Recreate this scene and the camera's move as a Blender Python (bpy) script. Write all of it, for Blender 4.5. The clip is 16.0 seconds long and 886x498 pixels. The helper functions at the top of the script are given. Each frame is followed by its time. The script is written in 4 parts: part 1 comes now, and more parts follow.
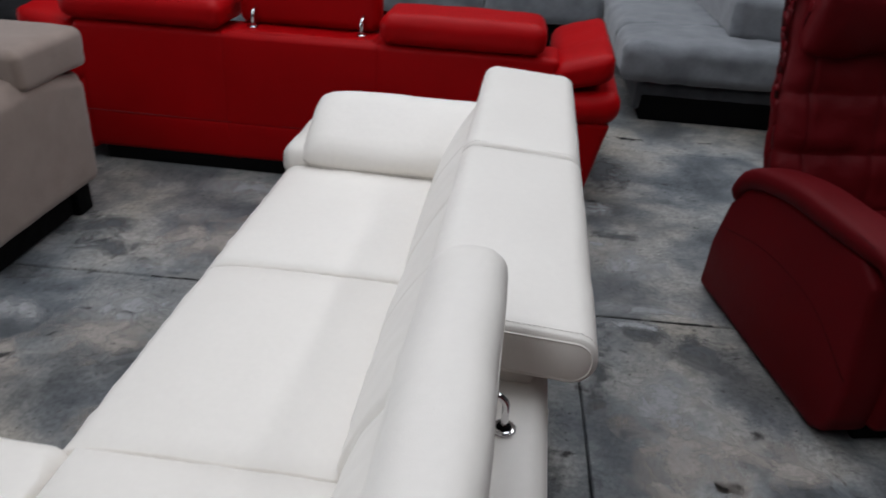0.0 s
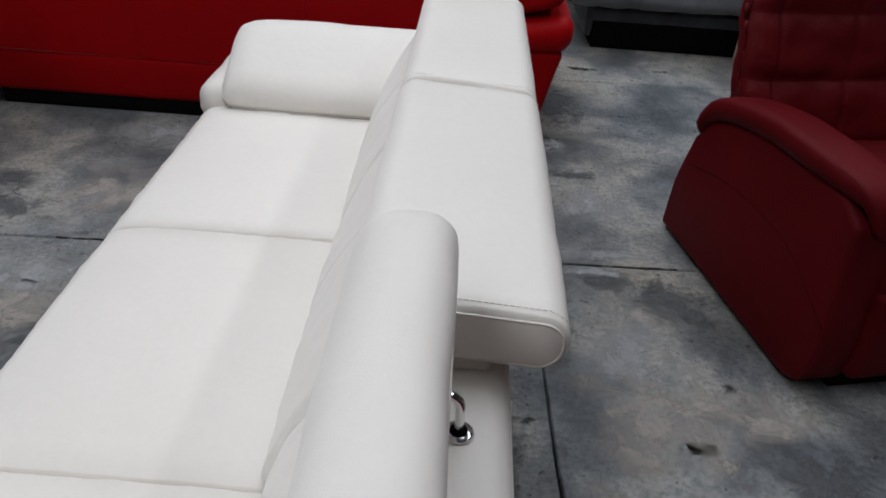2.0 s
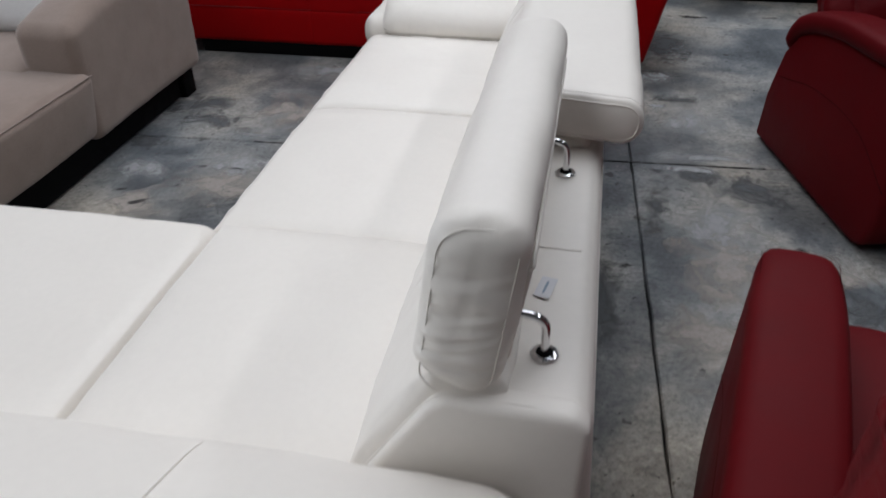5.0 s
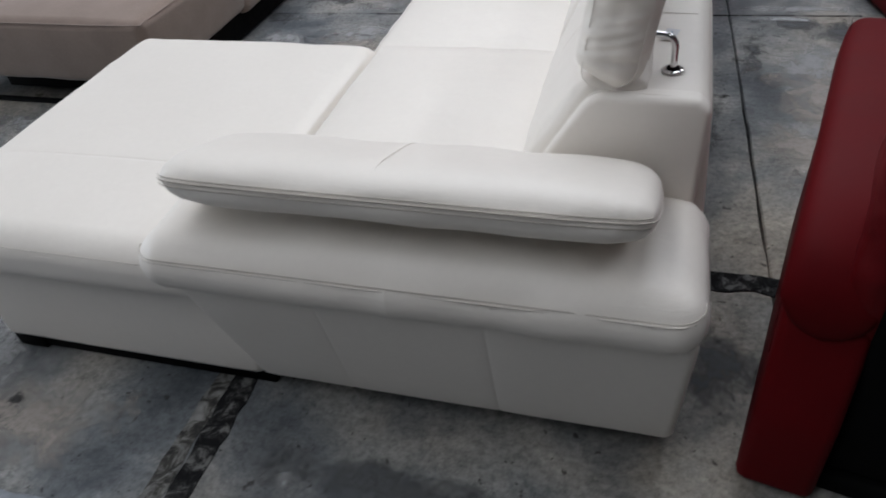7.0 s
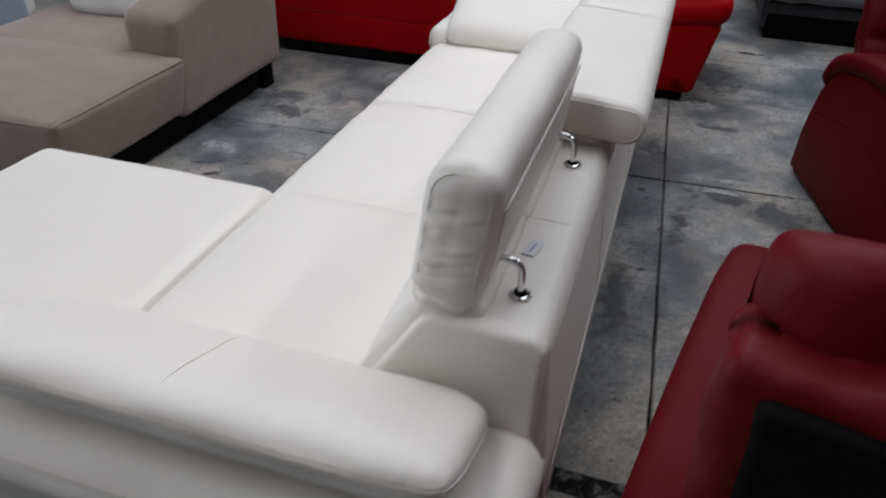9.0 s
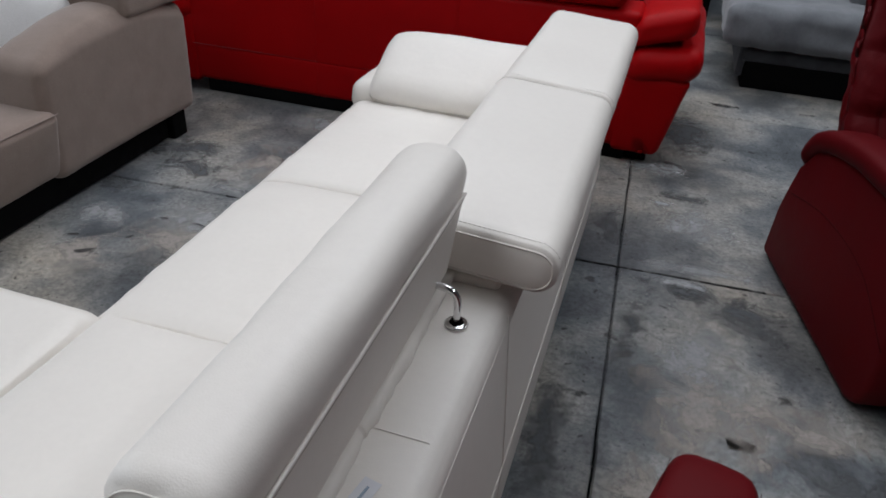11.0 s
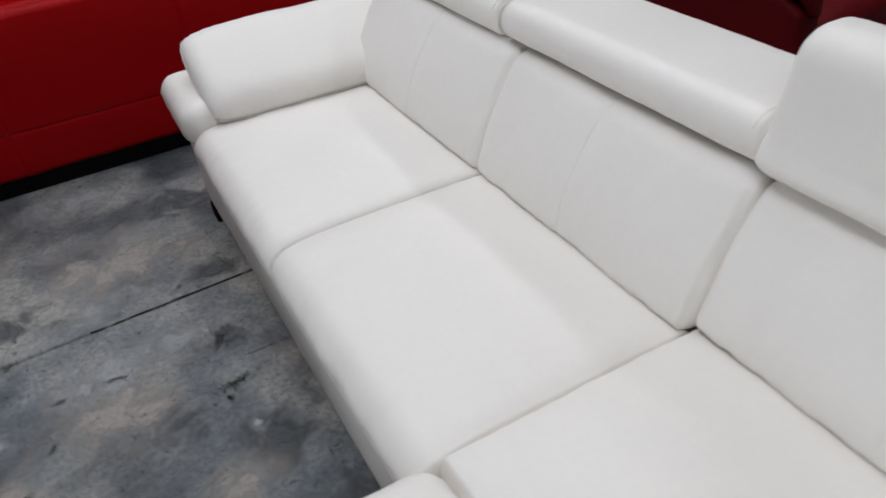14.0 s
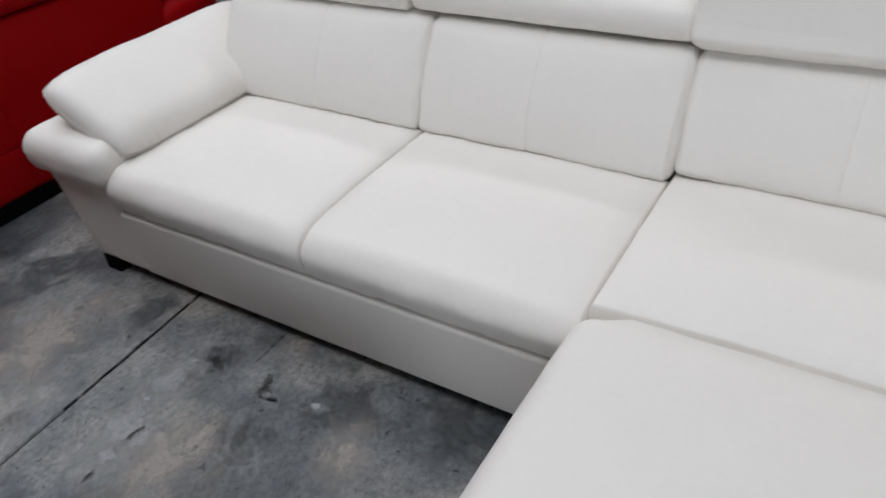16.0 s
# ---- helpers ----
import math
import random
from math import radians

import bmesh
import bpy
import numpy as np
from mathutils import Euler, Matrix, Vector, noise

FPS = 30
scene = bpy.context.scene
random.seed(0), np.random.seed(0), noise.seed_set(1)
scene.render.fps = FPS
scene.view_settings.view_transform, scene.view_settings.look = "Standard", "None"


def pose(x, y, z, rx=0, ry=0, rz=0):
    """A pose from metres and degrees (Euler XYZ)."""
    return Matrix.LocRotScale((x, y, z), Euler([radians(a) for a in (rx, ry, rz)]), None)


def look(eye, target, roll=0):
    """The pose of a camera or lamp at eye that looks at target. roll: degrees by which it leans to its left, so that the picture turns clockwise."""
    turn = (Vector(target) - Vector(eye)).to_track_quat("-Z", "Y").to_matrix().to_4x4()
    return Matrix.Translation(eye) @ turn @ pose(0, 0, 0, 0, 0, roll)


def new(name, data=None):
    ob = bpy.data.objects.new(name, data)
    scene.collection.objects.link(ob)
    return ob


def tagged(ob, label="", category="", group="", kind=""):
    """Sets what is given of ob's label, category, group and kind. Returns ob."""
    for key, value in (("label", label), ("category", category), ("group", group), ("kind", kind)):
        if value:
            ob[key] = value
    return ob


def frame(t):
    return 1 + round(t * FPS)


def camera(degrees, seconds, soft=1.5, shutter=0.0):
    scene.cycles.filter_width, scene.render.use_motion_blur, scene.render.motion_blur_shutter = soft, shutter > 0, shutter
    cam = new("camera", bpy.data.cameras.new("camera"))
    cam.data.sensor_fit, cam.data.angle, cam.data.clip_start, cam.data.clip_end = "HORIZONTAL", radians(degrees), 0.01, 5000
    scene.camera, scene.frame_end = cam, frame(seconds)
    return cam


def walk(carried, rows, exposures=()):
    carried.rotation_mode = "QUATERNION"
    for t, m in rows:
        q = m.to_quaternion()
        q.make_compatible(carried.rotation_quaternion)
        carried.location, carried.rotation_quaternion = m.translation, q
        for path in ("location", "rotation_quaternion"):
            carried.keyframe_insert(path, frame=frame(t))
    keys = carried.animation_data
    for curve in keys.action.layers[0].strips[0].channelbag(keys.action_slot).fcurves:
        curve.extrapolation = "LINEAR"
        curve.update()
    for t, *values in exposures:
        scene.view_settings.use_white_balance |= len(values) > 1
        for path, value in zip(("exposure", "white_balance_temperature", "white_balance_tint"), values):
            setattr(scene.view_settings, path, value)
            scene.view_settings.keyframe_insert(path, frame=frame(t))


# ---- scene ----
cam = camera(61.9, 16.0, soft=1.7, shutter=0.4)
PATH = [
    (0, (0.822, -0.99, 1.527), (0.652, 0.748, 0.551), 3.4),
    (0.5, (0.911, -0.994, 1.533), (0.557, 0.688, 0.51), 1.7),
    (1, (0.877, -0.911, 1.493), (0.666, 0.824, 0.522), 2.5),
    (1.5, (0.831, -0.793, 1.435), (0.751, 0.862, 0.316), 3.1),
    (2, (0.819, -0.753, 1.436), (0.8, 0.907, 0.321), 4.0),
    (2.5, (0.823, -0.77, 1.445), (0.778, 0.912, 0.365), 4.9),
    (3, (0.813, -0.812, 1.462), (0.688, 0.899, 0.436), 4.1),
    (3.2, (0.811, -0.831, 1.466), (0.682, 0.878, 0.434), 4.2),
    (5.3, (0.885, -1.511, 1.418), (0.506, 0.075, 0.26), -2.0),
    (5.5, (0.899, -1.571, 1.416), (0.482, -0.007, 0.241), -2.4),
    (6, (0.928, -1.729, 1.381), (0.367, -0.252, 0.154), -3.8),
    (6.5, (0.91, -1.823, 1.357), (0.355, -0.369, 0.101), -5.3),
    (7, (0.827, -1.94, 1.351), (0.31, -0.481, 0.084), -6.5),
    (7.5, (0.751, -2.022, 1.374), (0.098, -0.565, 0.169), -8.7),
    (7.8, (0.754, -2.008, 1.395), (0.076, -0.544, 0.212), -8.6),
    (8, (0.784, -1.965, 1.413), (0.14, -0.48, 0.239), -6.0),
    (8.5, (0.927, -1.817, 1.444), (0.379, -0.25, 0.329), 0.5),
    (9, (1.023, -1.649, 1.464), (0.528, -0.047, 0.374), 1.5),
    (9.5, (1.058, -1.42, 1.488), (0.636, 0.232, 0.443), 3.3),
    (10, (1.102, -1.283, 1.5), (0.65, 0.38, 0.484), 3.1),
    (10.2, (1.13, -1.207, 1.48), (0.642, 0.448, 0.469), 3.8),
    (12.3, (0.661, -0.943, 1.455), (0.489, 0.692, 0.315), -2.3),
    (12.5, (0.541, -0.894, 1.433), (0.499, 0.765, 0.315), -3.5),
    (13, (0.311, -0.811, 1.436), (0.534, 0.827, 0.311), -2.7),
    (13.5, (-0.023, -0.805, 1.438), (0.536, 0.652, 0.187), -3.9),
    (14, (-0.282, -0.713, 1.429), (0.418, 0.737, 0.243), -5.7),
    (14.5, (-0.513, -0.6, 1.47), (0.322, 0.768, 0.274), -7.6),
    (15, (-0.798, -0.571, 1.493), (0.282, 0.615, 0.299), -7.0),
    (15.5, (-0.994, -0.517, 1.493), (0.197, 0.569, 0.309), -5.2),
    (16, (-1.076, -0.408, 1.456), (0.249, 0.505, 0.269), -5.9),
]
walk(cam, [(t, look(eye, target, roll)) for t, eye, target, roll in PATH],
     exposures=[(0, 0.02, 6040, 10), (3.2, -0.02, 6040, 10), (5.3, 0.13, 6040, 10), (6.2, 0.12, 6040, 10), (7.3, 0.27, 6040, 10), (7.9, 0.20, 6030, 10), (8.5, 0.13, 6030, 10), (9.2, 0.12, 6040, 10), (10, 0.08, 6040, 10), (12.3, -0.02, 6020, 10), (16, -0.02, 6020, 10)])

# ---- light: a warehouse hall lit by long roof lights ----
world = bpy.data.worlds.new("hall_air")
world.use_nodes = True
world.node_tree.nodes["Background"].inputs[0].default_value = (0.55, 0.62, 0.7, 1)
world.node_tree.nodes["Background"].inputs[1].default_value = 0.003
scene.world = world


def roof_lamp(x, y, width, length, watts, colour):
    data = bpy.data.lights.new("roof_light", "AREA")
    data.shape, data.size, data.size_y, data.energy, data.color = "RECTANGLE", width, length, watts, colour
    lamp = new("roof_light", data)
    lamp.matrix_world = look((x, y, 5.9), (x, y + 0.001, 0))
    return lamp


roof_lamp(0.3, 4.2, 5.0, 7.2, 242, (0.985, 0.985, 1.0))
roof_lamp(4.9, 3.5, 0.45, 12.0, 140, (1.0, 0.985, 0.975))
roof_lamp(-1.5, -3.0, 1.8, 6.0, 112, (1.0, 0.975, 0.95))
# cool fill light from an unseen opening, added in the west wall for the sofa sides
west_fill_data = bpy.data.lights.new("west_fill_light", "AREA")
west_fill_data.shape, west_fill_data.size, west_fill_data.size_y, west_fill_data.energy, west_fill_data.color = "RECTANGLE", 6.4, 2.8, 225, (0.93, 0.965, 1.0)
west_fill = new("west_fill_light", west_fill_data)
west_fill.matrix_world = look((-9.0, -0.8, 1.4), (0, -0.8, 1.4))


# ---- materials ----
def material(name):
    m = bpy.data.materials.new(name)
    m.use_nodes = True
    return m, m.node_tree.nodes, m.node_tree.links, m.node_tree.nodes["Principled BSDF"]


def ramp(nodes, links, source, stops):
    r = nodes.new("ShaderNodeValToRGB")
    while len(r.color_ramp.elements) < len(stops):
        r.color_ramp.elements.new(0.5)
    for e, (at, c) in zip(r.color_ramp.elements, stops):
        e.position, e.color = at, (*c, 1)
    links.new(source, r.inputs[0])
    return r.outputs[0]


def noise_node(nodes, links, coord, scale, detail=4.0, rough=0.55, distortion=0.0):
    n = nodes.new("ShaderNodeTexNoise")
    n.inputs["Scale"].default_value, n.inputs["Detail"].default_value = scale, detail
    n.inputs["Roughness"].default_value, n.inputs["Distortion"].default_value = rough, distortion
    links.new(coord, n.inputs["Vector"])
    return n.outputs["Fac"]


def mix(nodes, links, kind, fac, a, b):
    m = nodes.new("ShaderNodeMix")
    m.data_type, m.blend_type = "RGBA", kind
    for socket, value in ((m.inputs[0], fac), (m.inputs[6], a), (m.inputs[7], b)):
        if isinstance(value, bpy.types.NodeSocket):
            links.new(value, socket)
        else:
            socket.default_value = value if isinstance(value, float) else (*value, 1)
    return m.outputs[2]


def bump(nodes, links, height, strength, distance, before=None):
    b = nodes.new("ShaderNodeBump")
    b.inputs["Strength"].default_value, b.inputs["Distance"].default_value = strength, distance
    links.new(height, b.inputs["Height"])
    if before:
        links.new(before, b.inputs["Normal"])
    return b.outputs["Normal"]


def place(nodes):
    return nodes.new("ShaderNodeNewGeometry").outputs["Position"]


def leather(name, colour, deep, rough=0.42, grain=420.0, relief=0.2, crease=0.16, gloss=0.35, pull=0.0):
    m, nodes, links, bsdf = material(name)
    co = place(nodes)
    patch = noise_node(nodes, links, co, 5.0, 5.0, 0.6)
    fine = noise_node(nodes, links, co, 60.0, 4.0)
    tone = mix(nodes, links, "MIX", patch, deep, colour)
    tone = mix(nodes, links, "MULTIPLY", 0.12, tone, ramp(nodes, links, fine, [(0.3, (0.82, 0.82, 0.82)), (0.7, (1, 1, 1))]))
    links.new(tone, bsdf.inputs["Base Color"])
    vor = nodes.new("ShaderNodeTexVoronoi")
    vor.inputs["Scale"].default_value = grain
    links.new(co, vor.inputs["Vector"])
    n1 = bump(nodes, links, vor.outputs["Distance"], relief, 0.0006)
    n2 = bump(nodes, links, noise_node(nodes, links, co, 9.0, 4.0, 0.55, 0.8), crease, 0.008, n1)
    if pull:
        # long level folds where the hide is drawn round a roll
        drawn = nodes.new("ShaderNodeMapping")
        drawn.inputs["Scale"].default_value = (3.0, 3.0, 62.0)
        links.new(co, drawn.inputs["Vector"])
        n2 = bump(nodes, links, noise_node(nodes, links, drawn.outputs[0], 1.0, 4.0, 0.6, 0.5), pull, 0.006, n2)
    links.new(n2, bsdf.inputs["Normal"])
    links.new(ramp(nodes, links, patch, [(0.2, (rough - 0.05,) * 3), (0.8, (rough + 0.1,) * 3)]), bsdf.inputs["Roughness"])
    bsdf.inputs["Specular IOR Level"].default_value = gloss
    return m


def cloth(name, colour, deep, weave=900.0, fuzz=0.3, blotch=4.0):
    m, nodes, links, bsdf = material(name)
    co = place(nodes)
    patch = noise_node(nodes, links, co, blotch, 5.0, 0.6)
    thread = noise_node(nodes, links, co, weave * 0.35, 2.0)
    tone = mix(nodes, links, "MIX", ramp(nodes, links, patch, [(0.3, (0, 0, 0)), (0.7, (1, 1, 1))]), deep, colour)
    tone = mix(nodes, links, "MULTIPLY", 0.5, tone, ramp(nodes, links, thread, [(0.35, (0.7, 0.7, 0.7)), (0.65, (1, 1, 1))]))
    links.new(tone, bsdf.inputs["Base Color"])
    bsdf.inputs["Roughness"].default_value = 0.9
    bsdf.inputs["Specular IOR Level"].default_value = 0.15
    bsdf.inputs["Sheen Weight"].default_value = fuzz
    n1 = bump(nodes, links, thread, 0.35, 0.0008)
    links.new(bump(nodes, links, noise_node(nodes, links, co, 9.0, 4.0), 0.3, 0.008, n1), bsdf.inputs["Normal"])
    return m


def plain(name, colour, rough, metal=0.0, uneven=0.3):
    m, nodes, links, bsdf = material(name)
    co = place(nodes)
    n = noise_node(nodes, links, co, 25.0, 5.0)
    tone = mix(nodes, links, "MULTIPLY", uneven, colour, ramp(nodes, links, n, [(0.3, (0.5, 0.5, 0.5)), (0.7, (1, 1, 1))]))
    links.new(tone, bsdf.inputs["Base Color"])
    links.new(ramp(nodes, links, n, [(0.2, (rough * 0.8,) * 3), (0.8, (min(1, rough * 1.2),) * 3)]), bsdf.inputs["Roughness"])
    bsdf.inputs["Metallic"].default_value = metal
    return m


def concrete(name):
    m, nodes, links, bsdf = material(name)
    co = place(nodes)
    info = nodes.new("ShaderNodeObjectInfo").outputs["Random"]
    big = noise_node(nodes, links, co, 1.3, 5.0, 0.5)
    mid = noise_node(nodes, links, co, 2.4, 9.0, 0.56, 0.3)
    wear = noise_node(nodes, links, co, 11.0, 9.0, 0.7)
    small = noise_node(nodes, links, co, 60.0, 8.0, 0.72)
    grit = noise_node(nodes, links, co, 260.0, 3.0)
    base = ramp(nodes, links, mid, [(0.37, (0.092, 0.098, 0.104)), (0.45, (0.150, 0.156, 0.160)), (0.50, (0.206, 0.208, 0.205)), (0.55, (0.270, 0.264, 0.250)), (0.64, (0.335, 0.318, 0.292))])
    hue = ramp(nodes, links, big, [(0.38, (0.79, 0.84, 0.89)), (0.5, (1, 1, 1)), (0.62, (1.16, 1.09, 1.0))])
    tone = mix(nodes, links, "MULTIPLY", 1.0, base, hue)
    tone = mix(nodes, links, "MULTIPLY", 0.66, tone, ramp(nodes, links, wear, [(0.33, (0.46, 0.47, 0.49)), (0.44, (0.88, 0.89, 0.89)), (0.58, (1.07, 1.07, 1.07)), (0.70, (1.4, 1.4, 1.4))]))
    tone = mix(nodes, links, "MULTIPLY", 0.9, tone, ramp(nodes, links, small, [(0.30, (0.45, 0.45, 0.47)), (0.52, (1, 1, 1)), (0.76, (1.45, 1.45, 1.42))]))
    vein = noise_node(nodes, links, co, 4.6, 9.0, 0.66, 0.9)
    tone = mix(nodes, links, "MULTIPLY", 0.42, tone, ramp(nodes, links, vein, [(0.455, (1, 1, 1)), (0.485, (0.62, 0.64, 0.67)), (0.505, (0.66, 0.68, 0.70)), (0.54, (1.04, 1.04, 1.04))]))
    # long scuffs, short black scrapes and pale scratches in two directions
    for turn, scale, dark, pale in ((0.5, (1.6, 16.0, 1.0), (0.215, 0.29), (0.70, 0.78)), (0.16, (3.2, 42.0, 1.0), (0.285, 0.33), (0.72, 0.77)), (-0.9, (2.6, 30.0, 1.0), (0.25, 0.295), (0.74, 0.78))):
        stretch = nodes.new("ShaderNodeMapping")
        stretch.inputs["Scale"].default_value = scale
        stretch.inputs["Rotation"].default_value = (0, 0, turn)
        links.new(co, stretch.inputs["Vector"])
        scuff = noise_node(nodes, links, stretch.outputs[0], 2.4, 7.0, 0.75, 0.4)
        tone = mix(nodes, links, "MULTIPLY", 0.85, tone, ramp(nodes, links, scuff, [(dark[0], (0.16, 0.16, 0.17)), (dark[1], (1, 1, 1)), (pale[0], (1, 1, 1)), (pale[1], (1.6, 1.6, 1.6))]))
    # small dark spots and pits, broken by noise
    shift = nodes.new("ShaderNodeTexNoise")
    shift.inputs["Scale"].default_value = 26.0
    links.new(co, shift.inputs["Vector"])
    bent = nodes.new("ShaderNodeVectorMath")
    bent.operation = "MULTIPLY_ADD"
    bent.inputs[1].default_value = (0.06, 0.06, 0.06)
    links.new(shift.outputs["Color"], bent.inputs[0])
    links.new(co, bent.inputs[2])
    for scale, edge in ((4.2, (0.05, 0.09)), (11.0, (0.06, 0.105)), (24.0, (0.07, 0.13))):
        vor = nodes.new("ShaderNodeTexVoronoi")
        vor.inputs["Scale"].default_value = scale
        links.new(bent.outputs[0], vor.inputs["Vector"])
        tone = mix(nodes, links, "MULTIPLY", 0.9, tone, ramp(nodes, links, vor.outputs["Distance"], [(edge[0], (0.22, 0.21, 0.20)), (edge[1], (1, 1, 1))]))
    shade = nodes.new("ShaderNodeMapRange")
    shade.inputs["To Min"].default_value, shade.inputs["To Max"].default_value = 0.88, 1.08
    links.new(info, shade.inputs["Value"])
    each = nodes.new("ShaderNodeCombineColor")
    for k in range(3):
        links.new(shade.outputs[0], each.inputs[k])
    tone = mix(nodes, links, "MULTIPLY", 1.0, tone, each.outputs[0])
    links.new(tone, bsdf.inputs["Base Color"])
    links.new(ramp(nodes, links, mid, [(0.3, (0.42, 0.42, 0.42)), (0.7, (0.68, 0.68, 0.68))]), bsdf.inputs["Roughness"])
    bsdf.inputs["Specular IOR Level"].default_value = 0.35
    n1 = bump(nodes, links, grit, 0.25, 0.001)
    links.new(bump(nodes, links, small, 0.35, 0.004, n1), bsdf.inputs["Normal"])
    return m


WHITE = leather("cream_leather", (0.83, 0.79, 0.735), (0.785, 0.745, 0.69), crease=0.21)
WHITE_ROLL = leather("cream_leather_drawn", (0.83, 0.79, 0.735), (0.785, 0.745, 0.69), crease=0.28, pull=0.16)
STITCH = plain("pale_stitching", (0.68, 0.64, 0.59), 0.7)
THREAD = plain("cream_stitching", (0.48, 0.44, 0.39), 0.7)
RED = leather("bright_red_leather", (0.395, 0.0015, 0.0036), (0.305, 0.001, 0.0022), 0.42, crease=0.34, gloss=0.08)
RED_SEAM = plain("red_stitching", (0.22, 0.006, 0.009), 0.6)
WINE = leather("wine_red_leather", (0.112, 0.0028, 0.0056), (0.074, 0.0016, 0.0032), 0.56, gloss=0.10)
# same hide as WINE, more creased; colour raised for the light on the backs
WINE_SOFT = leather("creased_wine_leather_lit", (0.135, 0.0034, 0.0066), (0.092, 0.002, 0.004), 0.50, crease=0.75, gloss=0.16)
WINE_SEAM = plain("wine_stitching", (0.035, 0.0015, 0.0024), 0.8)
WINE_SEAM.node_tree.nodes["Principled BSDF"].inputs["Specular IOR Level"].default_value = 0.1
TAUPE = cloth("taupe_fabric", (0.300, 0.233, 0.198), (0.252, 0.195, 0.165), blotch=9.0)
TAUPE_SEAM = plain("taupe_piping", (0.27, 0.215, 0.19), 0.9)
# the grey plush with shade put into its colour, for rail and side panel
GREY_SHADED = cloth("grey_plush_shaded", (0.075, 0.08, 0.088), (0.045, 0.048, 0.054), 500.0, 0.2, 7.0)
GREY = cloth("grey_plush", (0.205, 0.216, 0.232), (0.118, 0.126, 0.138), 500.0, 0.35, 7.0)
BLUE = cloth("blue_fabric", (0.25, 0.345, 0.43), (0.20, 0.285, 0.365))
PALE = cloth("white_fabric", (0.78, 0.77, 0.76), (0.7, 0.69, 0.68))
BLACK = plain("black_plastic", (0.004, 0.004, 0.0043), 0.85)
BLACK.node_tree.nodes["Principled BSDF"].inputs["Specular IOR Level"].default_value = 0.07
BLACK_HIDE = leather("black_leather", (0.016, 0.016, 0.017), (0.010, 0.010, 0.011), 0.4, gloss=0.09)
CHROME = plain("chrome", (0.75, 0.75, 0.76), 0.12, 1.0, 0.1)
PAPER = plain("label_paper", (0.68, 0.685, 0.71), 0.5, 0.0, 0.1)
INK = plain("grey_blue_print", (0.26, 0.33, 0.42), 0.5, 0.0, 0.1)
BEECH = plain("pale_wood", (0.46, 0.38, 0.29), 0.5)
CONCRETE = concrete("worn_concrete")
TAR = plain("joint_tar", (0.009, 0.009, 0.010), 0.85, 0.0, 0.8)
tar_nodes, tar_links = TAR.node_tree.nodes, TAR.node_tree.links
tar_tone = noise_node(tar_nodes, tar_links, place(tar_nodes), 24.0, 9.0, 0.7, 0.6)
tar_links.new(ramp(tar_nodes, tar_links, tar_tone, [(0.46, (0.008, 0.008, 0.009)), (0.54, (0.03, 0.03, 0.03)), (0.62, (0.15, 0.15, 0.145))]), tar_nodes["Principled BSDF"].inputs["Base Color"])
TAR.node_tree.nodes["Principled BSDF"].inputs["Specular IOR Level"].default_value = 0.12
def smear(name, colour, sharp, scale=17.0, weight=1.5, near=0.72, far=0.96):
    """A thin soft-edged stain or patch of painted shade, broken up by noise; it covers the middle of its patch."""
    m, nodes, links, bsdf = material(name)
    co = nodes.new("ShaderNodeTexCoord").outputs["Generated"]
    away = nodes.new("ShaderNodeVectorMath")
    away.operation = "DISTANCE"
    away.inputs[1].default_value = (0.5, 0.5, 0.5)
    flat = nodes.new("ShaderNodeVectorMath")
    flat.operation = "MULTIPLY_ADD"
    flat.inputs[1].default_value, flat.inputs[2].default_value = (1, 1, 0), (0, 0, 0.5)
    links.new(co, flat.inputs[0])
    links.new(flat.outputs[0], away.inputs[0])
    n = noise_node(nodes, links, place(nodes), scale, 9.0, 0.68, 0.5)
    total = nodes.new("ShaderNodeMath")
    total.operation = "MULTIPLY_ADD"
    total.inputs[1].default_value = weight
    links.new(n, total.inputs[0])
    links.new(away.outputs["Value"], total.inputs[2])
    links.new(ramp(nodes, links, total.outputs[0], [(near, (sharp,) * 3), (far, (0, 0, 0))]), bsdf.inputs["Alpha"])
    grain = noise_node(nodes, links, place(nodes), 70.0, 8.0, 0.72)
    links.new(mix(nodes, links, "MULTIPLY", 0.8, colour, ramp(nodes, links, grain, [(0.3, (0.5, 0.5, 0.5)), (0.52, (1, 1, 1)), (0.75, (1.3, 1.3, 1.3))])), bsdf.inputs["Base Color"])
    bsdf.inputs["Roughness"].default_value = 0.8
    return m


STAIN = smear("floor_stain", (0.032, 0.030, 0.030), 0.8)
CHALK = smear("floor_chalk", (0.42, 0.43, 0.44), 0.7)
# dark grey floor tone, also used to paint shade beside the recliners
SLATE = smear("dark_grey_patch_and_shade", (0.086, 0.091, 0.096), 0.8, 8.0, 1.25, 0.66, 0.93)
BEIGE = smear("beige_dust_patch", (0.365, 0.330, 0.298), 0.75, 8.0, 1.25, 0.66, 0.93)
DUST = smear("pale_dust_patch", (0.36, 0.365, 0.37), 0.7, 10.0, 1.25, 0.66, 0.93)


